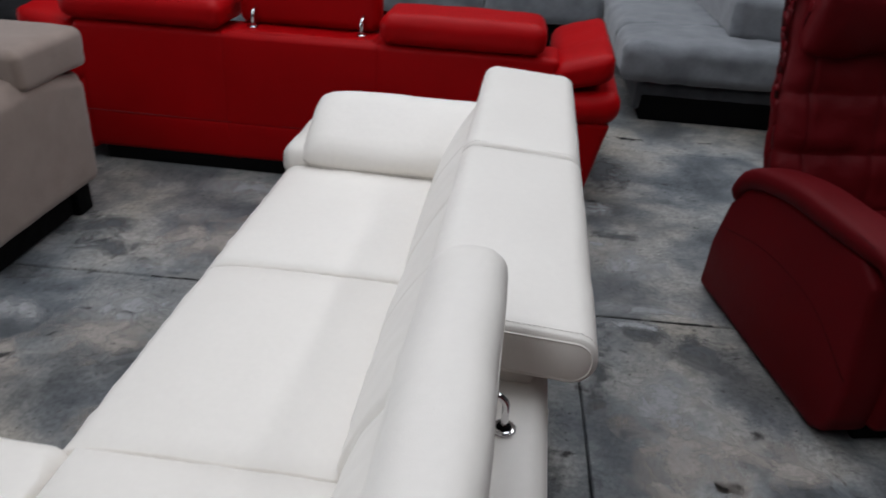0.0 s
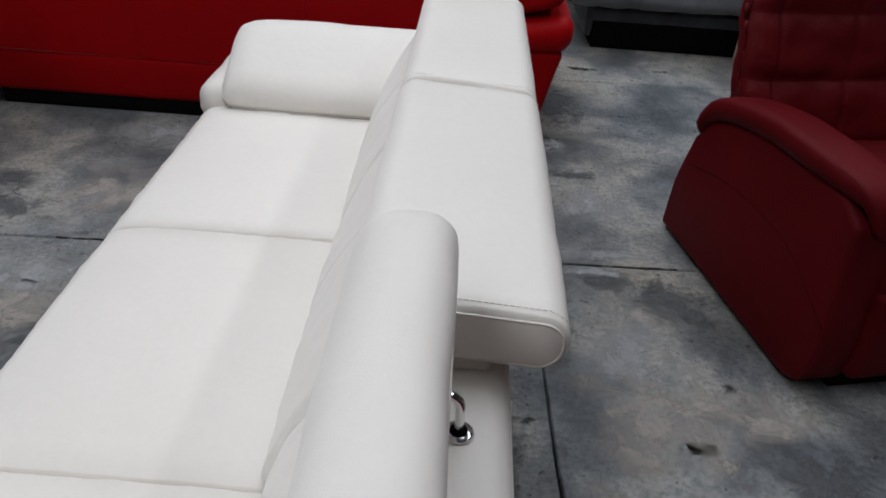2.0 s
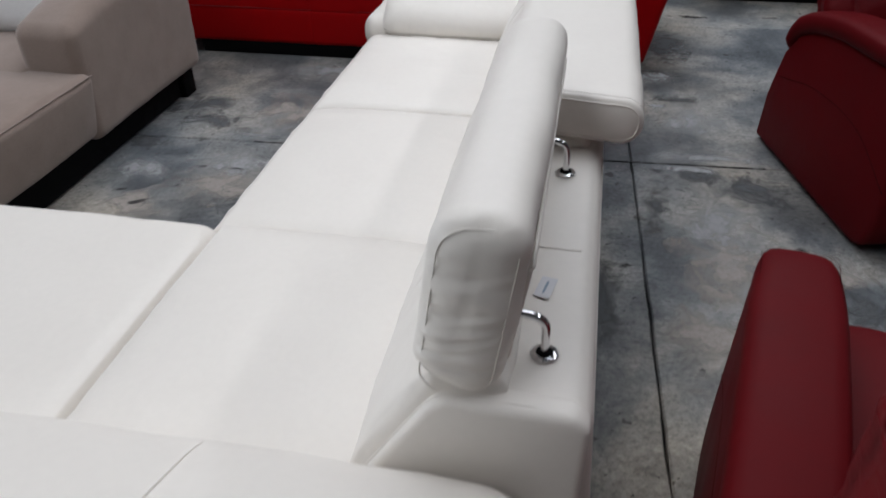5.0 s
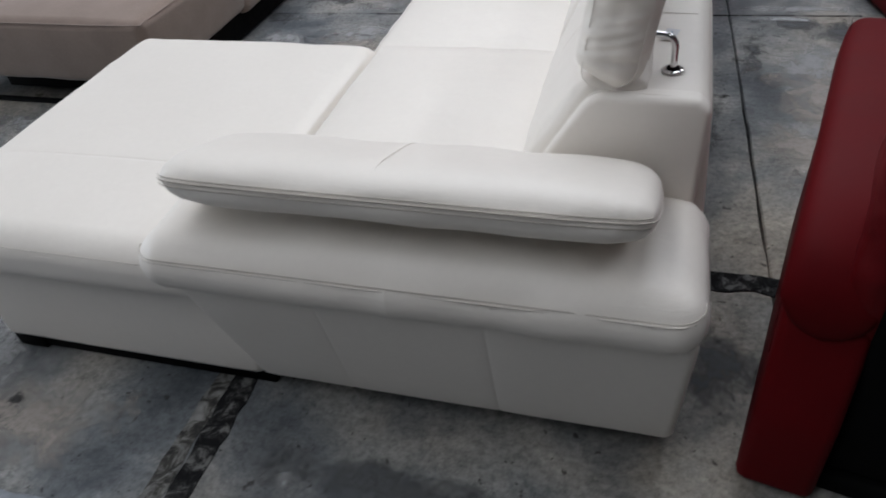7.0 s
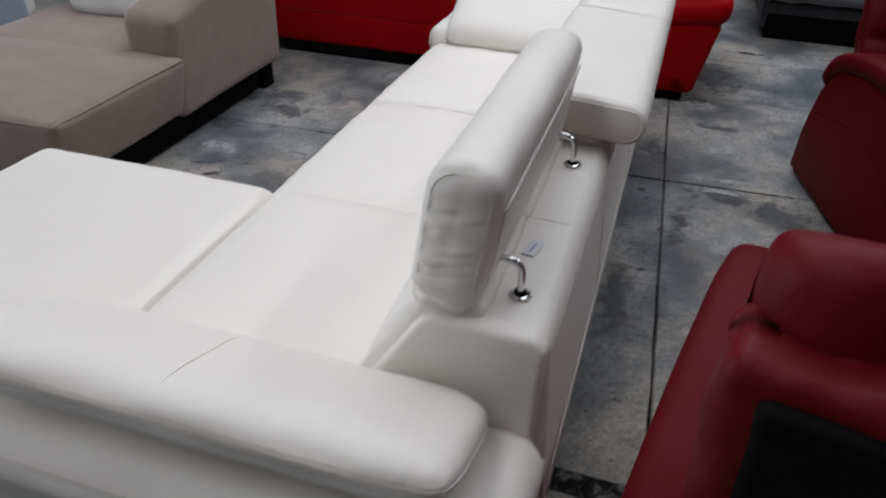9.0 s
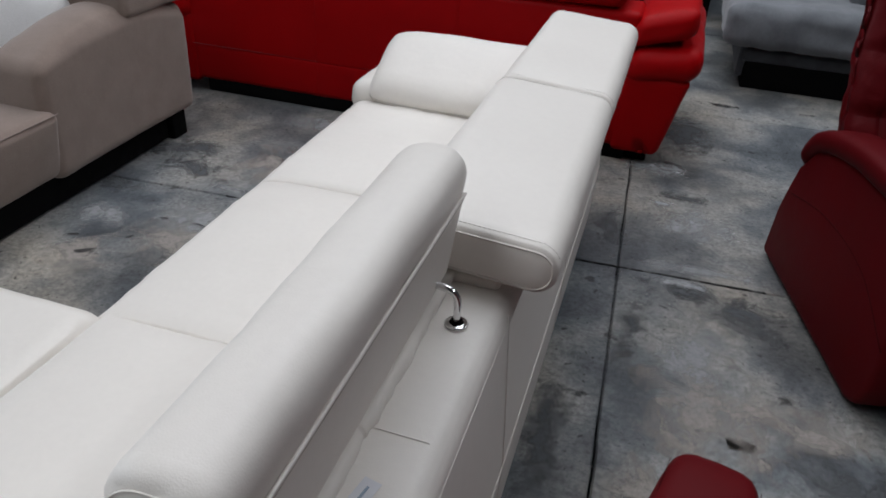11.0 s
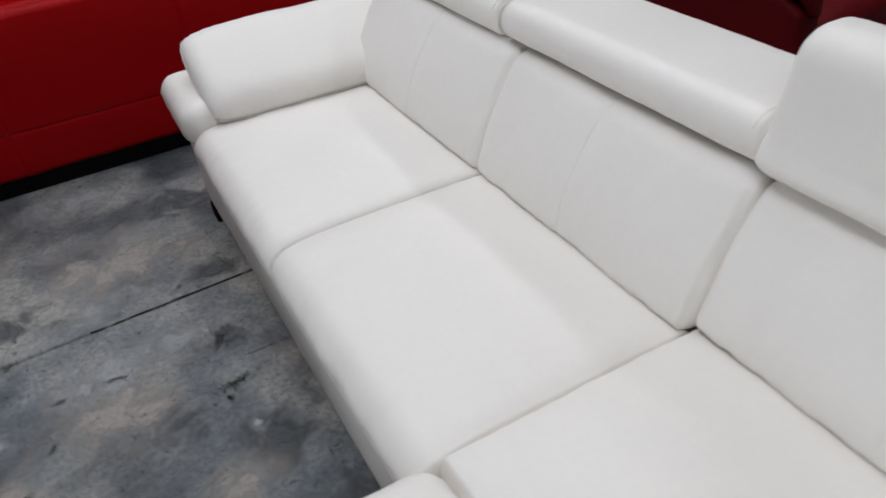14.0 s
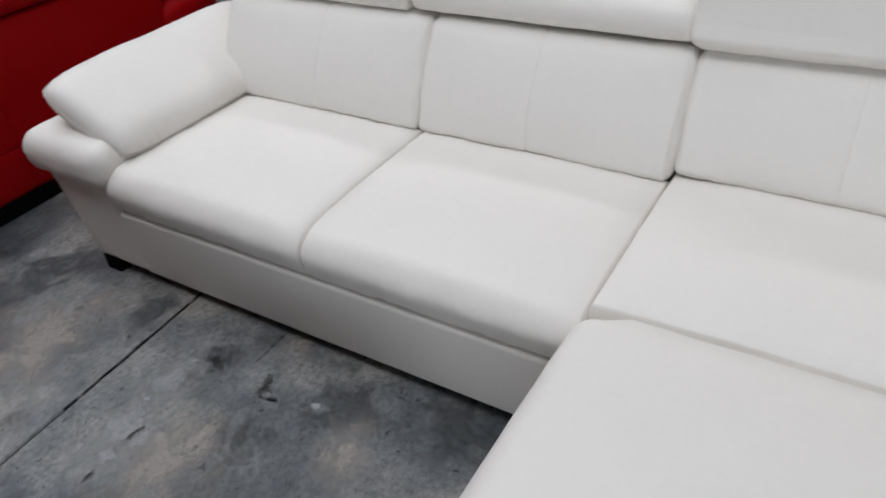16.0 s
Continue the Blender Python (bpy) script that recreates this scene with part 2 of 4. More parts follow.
def rubble(name):
    m, nodes, links, bsdf = material(name)
    co = place(nodes)
    vor = nodes.new("ShaderNodeTexVoronoi")
    vor.inputs["Scale"].default_value = 34.0
    links.new(co, vor.inputs["Vector"])
    n = noise_node(nodes, links, co, 22.0, 6.0, 0.7, 0.8)
    tone = ramp(nodes, links, n, [(0.40, (0.018, 0.018, 0.018)), (0.47, (0.06, 0.058, 0.05)), (0.54, (0.17, 0.168, 0.16)), (0.62, (0.24, 0.24, 0.235))])
    tone = mix(nodes, links, "MULTIPLY", 0.5, tone, ramp(nodes, links, vor.outputs["Distance"], [(0.2, (1, 1, 1)), (0.6, (0.3, 0.3, 0.3))]))
    links.new(tone, bsdf.inputs["Base Color"])
    bsdf.inputs["Roughness"].default_value = 0.85
    links.new(bump(nodes, links, n, 0.6, 0.006), bsdf.inputs["Normal"])
    return m


RUBBLE = rubble("broken_filler")
REPAIR = plain("blue_grey_screed", (0.27, 0.295, 0.33), 0.75, 0.0, 0.9)
PLASTER = plain("hall_paint", (0.16, 0.16, 0.16), 0.9)
ROOF = plain("roof_sheet", (0.12, 0.12, 0.12), 0.8)
GLOW = bpy.data.materials.new("roof_light_panel")
GLOW.use_nodes = True
GLOW.node_tree.nodes["Principled BSDF"].inputs["Emission Color"].default_value = (1, 0.98, 0.96, 1)
GLOW.node_tree.nodes["Principled BSDF"].inputs["Emission Strength"].default_value = 0.5


# ---- mesh makers ----
def thing(name, at, label, category, group="", turn=0.0):
    ob = new(name)
    ob.empty_display_size = 0.1
    ob.matrix_world = pose(*at, 0, 0, turn)
    return tagged(ob, label, category, group)


def part(name, data, material, parent, label=""):
    """One mesh under a thing; data is a bmesh or a mesh, in the thing's own space."""
    if isinstance(data, bmesh.types.BMesh):
        me = bpy.data.meshes.new(name)
        data.to_mesh(me)
        data.free()
    else:
        me = data
    if not me.materials:
        me.materials.append(material)
    ob = new(name, me)
    ob.parent = parent
    if label:
        ob["label"] = label
    return ob


def lerp(a, b, t):
    return a + (b - a) * t


def axis_steps(half, r, n, extra=()):
    """Steps along one axis of a soft box: close together round the corners."""
    inner = half - r
    arc = [r * math.tan(radians(a)) for a in (45, 34, 23, 11)]
    steps = [-(inner + s) for s in arc] + list(np.linspace(-inner, inner, n + 1)) + [inner + s for s in reversed(arc)]
    steps += [e for e in extra if abs(e) < inner]
    out = []
    for s in sorted(steps):
        if not out or s - out[-1] > 1e-4:
            out.append(float(s))
    return out


def soft_box(lo, hi, r=0.04, n=(6, 6, 3), crown=0.0, belly=0.0, wrinkle=0.0, grooves=(), warp=None, seed=0.0, pucker=0.0):
    """An upholstered block with round edges. crown: rise of the top; belly: swell of the sides; grooves: (axis, place, half width, depth,
    side such as '+z'), stitched-down lines across that side or all; warp: a last change of place."""
    c = [(a + b) / 2 for a, b in zip(lo, hi)]
    h = [(b - a) / 2 for a, b in zip(lo, hi)]
    extra = [[], [], []]
    for g in grooves:
        k = "xyz".index(g[0])
        extra[k] += [g[1] - c[k] + s * g[2] for s in (-2.2, -1, 0, 1, 2.2)]
    steps = [axis_steps(h[k], r, n[k], extra[k]) for k in range(3)]
    size = [len(s) for s in steps]
    index, verts, faces = {}, [], []

    def vert(i, j, k):
        if (i, j, k) in index:
            return index[(i, j, k)]
        p = [steps[0][i], steps[1][j], steps[2][k]]
        q = [max(-(h[m] - r), min(h[m] - r, p[m])) for m in range(3)]
        d = Vector([p[m] - q[m] for m in range(3)])
        nrm = d.normalized() if d.length > 1e-9 else Vector((0, 0, 1))
        out = Vector(q) + nrm * r
        u, v, w = (out[m] / h[m] for m in range(3))
        fall = [max(0.0, 1 - abs(s) ** 3) for s in (u, v, w)]
        up = max(0.0, nrm.z) ** 2
        out.z += crown * fall[0] * fall[1] * up
        for m in range(2):
            o = 1 - m
            out[m] += belly * fall[o] * fall[2] * nrm[m] * abs(nrm[m])
        for g in grooves:
            a = "xyz".index(g[0])
            off = abs(out[a] + c[a] - g[1]) / g[2]
            if off < 2.2:
                depth = g[3] * (1 - off / 2.2) ** 2 * (max(0.0, nrm['xyz'.index(g[4][1])] * (1 if g[4][0] == '+' else -1)) if len(g) > 4 else 1)
                for m in range(3):
                    if m != a:
                        out[m] -= depth * nrm[m]
        if wrinkle:
            s = Vector((out.x * 9 + seed, out.y * 9, out.z * 9 + seed))
            out += nrm * wrinkle * (noise.noise(s) + 0.5 * noise.noise(s * 2.7))
        if pucker:
            edge = max(0.0, 1 - min(h[0] - abs(p[0]), h[1] - abs(p[1])) / (2.5 * r))
            s = out.y * 55 if h[0] - abs(p[0]) < h[1] - abs(p[1]) else out.x * 55
            out += nrm * pucker * edge * noise.noise(Vector((s, seed, out.z * 12)))
        out += Vector(c)
        if warp:
            out = Vector(warp(out))
        index[(i, j, k)] = len(verts)
        verts.append(out)
        return index[(i, j, k)]

    for axis in range(3):
        a, b = (axis + 1) % 3, (axis + 2) % 3
        for end in (0, size[axis] - 1):
            for i in range(size[a] - 1):
                for j in range(size[b] - 1):
                    quad = []
                    for di, dj in ((0, 0), (1, 0), (1, 1), (0, 1)):
                        ijk = [0, 0, 0]
                        ijk[axis], ijk[a], ijk[b] = end, i + di, j + dj
                        quad.append(vert(*ijk))
                    faces.append(quad if end else quad[::-1])
    me = bpy.data.meshes.new("soft")
    me.from_pydata([tuple(v) for v in verts], [], faces)
    me.shade_smooth()
    return me


def pillow(lx, ly, lz, r=0.5, n=26, m=None, seam=0.1, wrinkle=0.004, seed=0.0, end=0.10, low=1.0, under=0.5):
    """A stuffed pad with a seam round its rim; it thins towards the two short ends. Flat in x and y, round in z."""
    nu, nv = n * 2, m or 10
    verts, faces = [], []
    for i in range(nu + 1):
        u = -1 + 2 * i / nu
        u = math.copysign(1 - (1 - abs(u)) ** 1.6, u)
        e = max(0.0, 1 - abs(u) ** 14)
        thick = (max(0.0, 1 - abs(u) ** 12)) ** 0.5
        wide = (1 - end * abs(u) ** 8) * max(0.05, 1 - abs(u) ** 48) ** 0.33
        for j in range(nv * 2):
            a = math.pi * 2 * j / (nv * 2)
            cy, cz = math.cos(a), math.sin(a)
            y = math.copysign(abs(cy) ** (0.5 if cz > 0 else under), cy) * wide
            z = math.copysign(abs(cz) ** (0.95 if cz > 0 else 0.9), cz) * thick * (low if cz < 0 else 1.0)
            if abs(cz) < 1e-6:
                y *= 1.008
            p = Vector((u * lx / 2, y * ly / 2, z * lz / 2))
            s = Vector((p.x * 8 + seed, p.y * 10, p.z * 10))
            fold = (math.sin(y * 30 + 4 * noise.noise(s)) * max(0, abs(u) - 0.84) * 0.035 + noise.noise(Vector((p.x * 60, p.y * 9 + seed, p.z * 9))) * 0.004 * (0.3 + 0.7 * min(1, abs(u) ** 4))) * (1 - abs(cz)) * min(1, abs(cz) * 6)
            p += Vector((0, cy, cz)) * (wrinkle * noise.noise(s) * min(1, abs(cz) * 4) + fold)
            p += Vector((0, cy, cz)) * 0.0024 * noise.noise(Vector((p.x * 48, cz * 3, seed))) * max(0.0, 1 - abs(cz) * 1.3) * min(1.0, abs(cz) * 4) * (0.35 + abs(u) ** 3)
            verts.append(tuple(p))
    ring = nv * 2
    for i in range(nu):
        for j in range(ring):
            k = (j + 1) % ring
            faces.append((i * ring + j, i * ring + k, (i + 1) * ring + k, (i + 1) * ring + j))
    faces.append(tuple(range(ring))[::-1])
    faces.append(tuple(nu * ring + j for j in range(ring)))
    me = bpy.data.meshes.new("pad")
    me.from_pydata(verts, [], [f[::-1] for f in faces])
    me.shade_smooth()
    return me


def pillow_rim(lx, ly, n=26, end=0.10):
    """The seam line of such a pad."""
    nu = n * 2
    half = []
    for i in range(nu + 1):
        u = -1 + 2 * i / nu
        u = math.copysign(1 - (1 - abs(u)) ** 1.6, u)
        half.append((u * lx / 2, (1 - end * abs(u) ** 8) * max(0.05, 1 - abs(u) ** 48) ** 0.33 * ly / 2 * 1.011))
    return [Vector((x, y, 0)) for x, y in half] + [Vector((x, -y, 0)) for x, y in reversed(half)]


def moved(me, m):
    me.transform(m)
    return me


def tube(points, r, sides=8, closed=False):
    """A round cord along points."""
    pts = [Vector(p) for p in points]
    verts, faces = [], []
    count = len(pts)
    side = None
    for i, p in enumerate(pts):
        a = pts[i - 1] if i or closed else p
        b = pts[(i + 1) % count] if i < count - 1 or closed else p
        t = (b - a).normalized()
        if side is None:
            side = t.orthogonal().normalized()
        side = (side - t * side.dot(t)).normalized()
        other = t.cross(side)
        for s in range(sides):
            w = 2 * math.pi * s / sides
            verts.append(tuple(p + r * (math.cos(w) * side + math.sin(w) * other)))
    for i in range(count if closed else count - 1):
        for s in range(sides):
            k, j = (s + 1) % sides, (i + 1) % count
            faces.append((i * sides + s, i * sides + k, j * sides + k, j * sides + s))
    if not closed:
        faces.append(tuple(range(sides))[::-1])
        faces.append(tuple((count - 1) * sides + s for s in range(sides)))
    me = bpy.data.meshes.new("cord")
    me.from_pydata(verts, [], faces)
    me.shade_smooth()
    return me


def line(a, b, n=12, sag=0.0):
    return [Vector(a).lerp(Vector(b), i / n) + Vector((0, 0, -sag * math.sin(math.pi * i / n))) for i in range(n + 1)]


def curve(points, n=8):
    """A smooth line through points (Catmull-Rom)."""
    p = [Vector(q) for q in points]
    p = [2 * p[0] - p[1]] + p + [2 * p[-1] - p[-2]]
    out = []
    for i in range(1, len(p) - 2):
        for k in range(n):
            t = k / n
            out.append(0.5 * ((2 * p[i]) + (p[i + 1] - p[i - 1]) * t + (2 * p[i - 1] - 5 * p[i] + 4 * p[i + 1] - p[i + 2]) * t * t
                              + (3 * p[i] - p[i - 1] - 3 * p[i + 1] + p[i + 2]) * t ** 3))
    return out + [p[-2]]


def slab(profile, a, b, axis="y", edge=0.012, segments=3):
    """A block whose outline (pairs) is drawn out from a to b along an axis, with bevelled edges."""
    bm = bmesh.new()

    def put(p, w):
        return {"y": (p[0], w, p[1]), "x": (w, p[0], p[1]), "z": (p[0], p[1], w)}[axis]

    ends = [[bm.verts.new(put(p, w)) for p in profile] for w in (a, b)]
    bm.faces.new(ends[0])
    bm.faces.new(ends[1][::-1])
    for i in range(len(profile)):
        j = (i + 1) % len(profile)
        bm.faces.new((ends[0][j], ends[0][i], ends[1][i], ends[1][j]))
    bmesh.ops.recalc_face_normals(bm, faces=bm.faces)
    if edge:
        bmesh.ops.bevel(bm, geom=bm.edges[:], offset=edge, segments=segments, profile=0.5, affect="EDGES", clamp_overlap=True)
    me = bpy.data.meshes.new("slab")
    bm.to_mesh(me)
    bm.free()
    if edge:
        me.shade_smooth()
    return me


def box(lo, hi, edge=0.006, segments=2):
    return slab([(lo[0], lo[1]), (hi[0], lo[1]), (hi[0], hi[1]), (lo[0], hi[1])], lo[2], hi[2], "z", edge, segments)


def dashes(points, gap=0.011, long=0.007, r=0.0009):
    """A row of stitches along a line, in one mesh."""
    pts = [Vector(p) for p in points]
    bm = bmesh.new()
    carry = 0.0
    for a, b in zip(pts, pts[1:]):
        d = (b - a).length
        if d < 1e-6:
            continue
        t = (b - a) / d
        while carry < d:
            p = a + t * carry
            q = p + t * long
            s = t.orthogonal().normalized() * r
            o = t.cross(s).normalized() * r
            ring = [[bm.verts.new(w + k) for k in (s, o, -s, -o)] for w in (p, q)]
            for i in range(4):
                bm.faces.new((ring[0][i], ring[0][(i + 1) % 4], ring[1][(i + 1) % 4], ring[1][i]))
            carry += gap
        carry -= d
    return bm


def disc(at, r, h, sides=24):
    bm = bmesh.new()
    bmesh.ops.create_cone(bm, cap_ends=True, segments=sides, radius1=r, radius2=r * 0.86, depth=h, matrix=Matrix.Translation(at))
    for f in bm.faces:
        f.smooth = True
    return bm


# ---- the hall ----
HALL = (-9.0, 11.0, -8.0, 15.0, 6.0)
floor = tagged(new("floor", box((HALL[0], HALL[2], -0.3), (HALL[1], HALL[3], -0.03), 0)), "dark bed under worn grey concrete floor slabs", "floor", kind="structure")
floor.data.materials.append(TAR)
for name, lo, hi in (("wall_north", (HALL[0], HALL[3], -0.3), (HALL[1], HALL[3] + 0.3, 6.0)), ("wall_south", (HALL[0], HALL[2] - 0.3, -0.3), (HALL[1], HALL[2], 6.0)),
                     ("wall_east", (HALL[1], HALL[2] - 0.3, -0.3), (HALL[1] + 0.3, HALL[3] + 0.3, 6.0))):
    wall = tagged(new(name, box(lo, hi, 0)), "plain grey painted warehouse wall", "wall", kind="structure")
    wall.data.materials.append(PLASTER)
# west wall, out of view, its opening added to suit the fill light
bm = bmesh.new()
for lo, hi in (((-9.3, -8.3, -0.3), (-9.0, -4.0, 6.0)), ((-9.3, 2.4, -0.3), (-9.0, 15.3, 6.0)), ((-9.3, -4.0, 2.8), (-9.0, 2.4, 6.0))):
    bmesh.ops.create_cube(bm, size=1.0, matrix=Matrix.Translation([(a + b) / 2 for a, b in zip(lo, hi)]) @ Matrix.Diagonal((*[b - a for a, b in zip(lo, hi)], 1)))
me = bpy.data.meshes.new("wall_west")
bm.to_mesh(me)
bm.free()
wall = tagged(new("wall_west", me), "plain grey warehouse wall with an opening added for the west fill light", "wall", kind="structure")
wall.data.materials.append(PLASTER)
ceiling = tagged(new("ceiling", box((HALL[0], HALL[2], 6.0), (HALL[1], HALL[3], 6.2), 0)), "grey sheet metal warehouse roof", "ceiling", kind="structure")
ceiling.data.materials.append(ROOF)


# ---- the cream corner sofa ----
sofa = thing("corner_sofa", (0.1, 0.4, 0), "cream leather corner sofa with chaise, one headrest raised", "sofa")
SOFA = Matrix.Translation((-0.1, -0.4, 0))


def on_sofa(name, me, material=WHITE, label="", parent=None):
    me.transform(SOFA)
    return part(name, me, material, parent or sofa, label)


# black feet and plinth
on_sofa("plinth", box((0.035, -0.92, 0.0), (0.885, 1.70, 0.07)), BLACK, "black recessed plinth")
on_sofa("plinth", box((-0.73, -0.945, 0.0), (0.013, -0.055, 0.075)), BLACK, "black recessed plinth")
for x, y in ((0.022, 1.672), (0.86, 1.672), (-0.70, -0.92), (0.80, -0.86), (-0.70, -0.10)):
    on_sofa("foot", box((x - 0.045, y - 0.035, 0.0), (x + 0.045, y + 0.035, 0.06)), BLACK, "black block foot")


# lower bodies
on_sofa("seat_base", soft_box((-0.031, 0.0, 0.040), (0.55, 1.50, 0.285), 0.012, (5, 14, 4), grooves=[("y", 0.76, 0.003, 0.0013)], wrinkle=0.0015,
                               warp=lambda p: (p.x + (0.019 * (0.285 - p.z) / 0.245 if p.x < 0.2 else 0), p.y, p.z)))
on_sofa("chaise_base", soft_box((-0.775, -0.972, 0.045), (0.00, -0.025, 0.37), 0.022, (9, 9, 4), wrinkle=0.0015,
                                warp=lambda p: (p.x + (0.026 * (0.37 - p.z) / 0.3 if p.x < -0.4 else 0), p.y + (0.006 * (0.37 - p.z) / 0.3 if p.y < -0.5 else 0), p.z)))
on_sofa("arm_base", soft_box((-0.07, -1.055, 0.055), (0.938, -0.60, 0.42), 0.022, (10, 5, 4), grooves=[("x", 0.235, 0.003, 0.0013), ("x", 0.57, 0.003, 0.0013)], wrinkle=0.0015,
                             warp=lambda p: (p.x + (0.07 * (0.42 - p.z) / 0.36 if p.x < 0.0 else -0.010 * (0.42 - p.z) / 0.36 if p.x > 0.8 else 0), p.y + (0.085 * (0.42 - p.z) / 0.36 if p.y < -0.8 else 0), p.z)))
on_sofa("arm_base", soft_box((-0.017, 1.462, 0.045), (0.905, 1.835, 0.37), 0.022, (9, 5, 4), grooves=[("x", 0.4, 0.003, 0.0013)], wrinkle=0.0015,
                             warp=lambda p: (p.x, p.y - 0.115 * (0.37 - p.z) / 0.32 * max(0.0, (p.y - 1.50) / 0.335), p.z)))


def squeeze(p, y0, y1, r, tight):
    """Draws the round side edges of a cushion together, so that neighbours meet in a tight crease."""
    if p.y < y0 + r:
        return p.y - (y0 + r - p.y) * (tight / r - 1) - (r - tight)
    if p.y > y1 - r:
        return p.y + (p.y - (y1 - r)) * (tight / r - 1) + (r - tight)
    return p.y


def seat_edge(p, front, drop=0.03):
    """The front edge of a seat rolls down a little."""
    f = max(0.0, 1 - (p.x - front) / 0.16)
    tuck = 0.034 * max(0.0, min(1.0, (0.365 - p.z) / 0.11)) ** 1.2 * max(0.0, min(1.0, (front + 0.09 - p.x) / 0.05))
    return (p.x + tuck, p.y, p.z - drop * f * f * max(0.0, min(1.0, (p.z - 0.30) / 0.12)))


# seats
for y0, y1, s in ((-0.0045, 0.7485, 1.0), (0.7395, 1.50, 2.0)):
    on_sofa("seat_cushion", soft_box((-0.045, y0, 0.256), (0.60, y1, 0.428), 0.058, (22, 34, 4), crown=0.02, wrinkle=0.003, seed=s,
                                            pucker=0.0042,
                                            warp=lambda p, a=y0, b=y1: seat_edge(Vector((p.x, squeeze(p, a, b, 0.058, 0.015), p.z)), -0.045, 0.018)))
on_sofa("seat_cushion", soft_box((0.013, -0.80, 0.285), (0.66, 0.0045, 0.440), 0.045, (22, 34, 4), crown=0.026, wrinkle=0.003, seed=3.0, pucker=0.0045,
                                 warp=lambda p: (p.x - (0.058 - p.x) * (0.015 / 0.045 - 1) - 0.030 if p.x < 0.058 else p.x, squeeze(p, -0.80, 0.0045, 0.045, 0.015), p.z)))
on_sofa("chaise_cushion", soft_box((-0.825, -1.015, 0.30), (0.019, 0.020, 0.446), 0.06, (14, 16, 3), crown=0.022, belly=0.006, wrinkle=0.003, seed=4.0,
                                   grooves=[("y", -0.715, 0.003, 0.003)], warp=lambda p: (p.x + (p.x + 0.041) * (0.018 / 0.06 - 1) + 0.042 if p.x > -0.041 and p.y < -0.06 else p.x, p.y, p.z)))

track = [(-0.06, -1.0155, 0.402)] + [(lerp(-0.1, -0.765, k / 8), -1.0155, 0.402) for k in range(9)]
track += [(-0.765 - 0.0605 * math.sin(a), -0.955 - 0.0605 * math.cos(a), 0.402) for a in np.linspace(0.15, math.pi / 2, 7)]
track += [(-0.8265, lerp(-0.94, -0.06, k / 8), 0.402) for k in range(9)]
on_sofa("piping", tube(track, 0.0018, 6), WHITE)
on_sofa("seam", dashes([(x, y, z + 0.013) for x, y, z in track]), THREAD, "fine cream stitches")


# backrest: carcass, three sloping pads
carcass = [(0.66, 0.36), (0.70, 0.69), (0.73, 0.703), (0.90, 0.70), (0.922, 0.675), (0.936, 0.45), (0.944, 0.30), (0.936, 0.07), (0.56, 0.07)]
on_sofa("back_frame", slab(carcass, -0.715, 1.56, "y", 0.02, 3))
on_sofa("seam", tube([(x, -0.355, z) for x, z in ((0.73, 0.7025), (0.80, 0.7030), (0.89, 0.7010))], 0.0008, 6), WHITE, "stitched cross seam")
on_sofa("seam", tube(line((0.9225, -0.70, 0.66), (0.9225, 1.54, 0.66)), 0.0011, 6), WHITE, "welt along the rear edge")
on_sofa("seam", tube(line((0.9445, -0.70, 0.30), (0.9445, 1.54, 0.30)), 0.0014, 6), WHITE, "welt across the rear")
for y in (0.0, 0.76):
    on_sofa("seam", tube([(0.9215, y, 0.68), (0.9365, y, 0.45), (0.9445, y, 0.30), (0.9365, y, 0.09)], 0.0018, 6), WHITE, "stitched upright rear seam")


def slope(p):
    """Leans a back pad from the seat up to the top of the back."""
    f = (p.z - 0.40) / 0.32
    return (p.x + 0.145 * f - 0.02 * math.sin(math.pi * min(1, max(0, f))), p.y, p.z)


for y0, y1, mid, s, x0, z0 in ((-0.722, -0.0015, -0.38, 5.0, 0.540, 0.446), (0.0015, 0.7585, 0.40, 6.0, 0.532, 0.425), (0.7615, 1.56, 1.14, 7.0, 0.53, 0.425)):
    on_sofa("back_cushion", soft_box((x0, y0, z0), (0.67, y1, 0.728), 0.03, (3, 34, 18), wrinkle=0.0025, belly=0.012, seed=s,
                                     pucker=0.004,
                                     grooves=[("y", mid, 0.003, 0.003)], warp=lambda p, a=y0, b=y1: slope(Vector((p.x, squeeze(p, a, b, 0.03, 0.021), p.z)))))
on_sofa("seat_lining", soft_box((0.47, -0.70, 0.28), (0.64, 1.50, 0.398), 0.02, (3, 14, 2)))
# the end panel of the back, with its piping
panel = [(0.55, 0.44), (0.56, 0.47), (0.639, 0.598), (0.700, 0.694), (0.722, 0.710), (0.897, 0.708), (0.919, 0.685), (0.908, 0.30), (0.55, 0.30)]
on_sofa("end_panel", slab(panel, -0.747, -0.700, "y", 0.02, 4))
on_sofa("piping", tube(curve([(x, -0.731, z - 0.001) for x, z in ((0.563, 0.475), (0.60, 0.537), (0.639, 0.599), (0.675, 0.656), (0.700, 0.692), (0.724, 0.7085), (0.78, 0.7095), (0.84, 0.709), (0.902, 0.703))], 6), 0.002, 8))


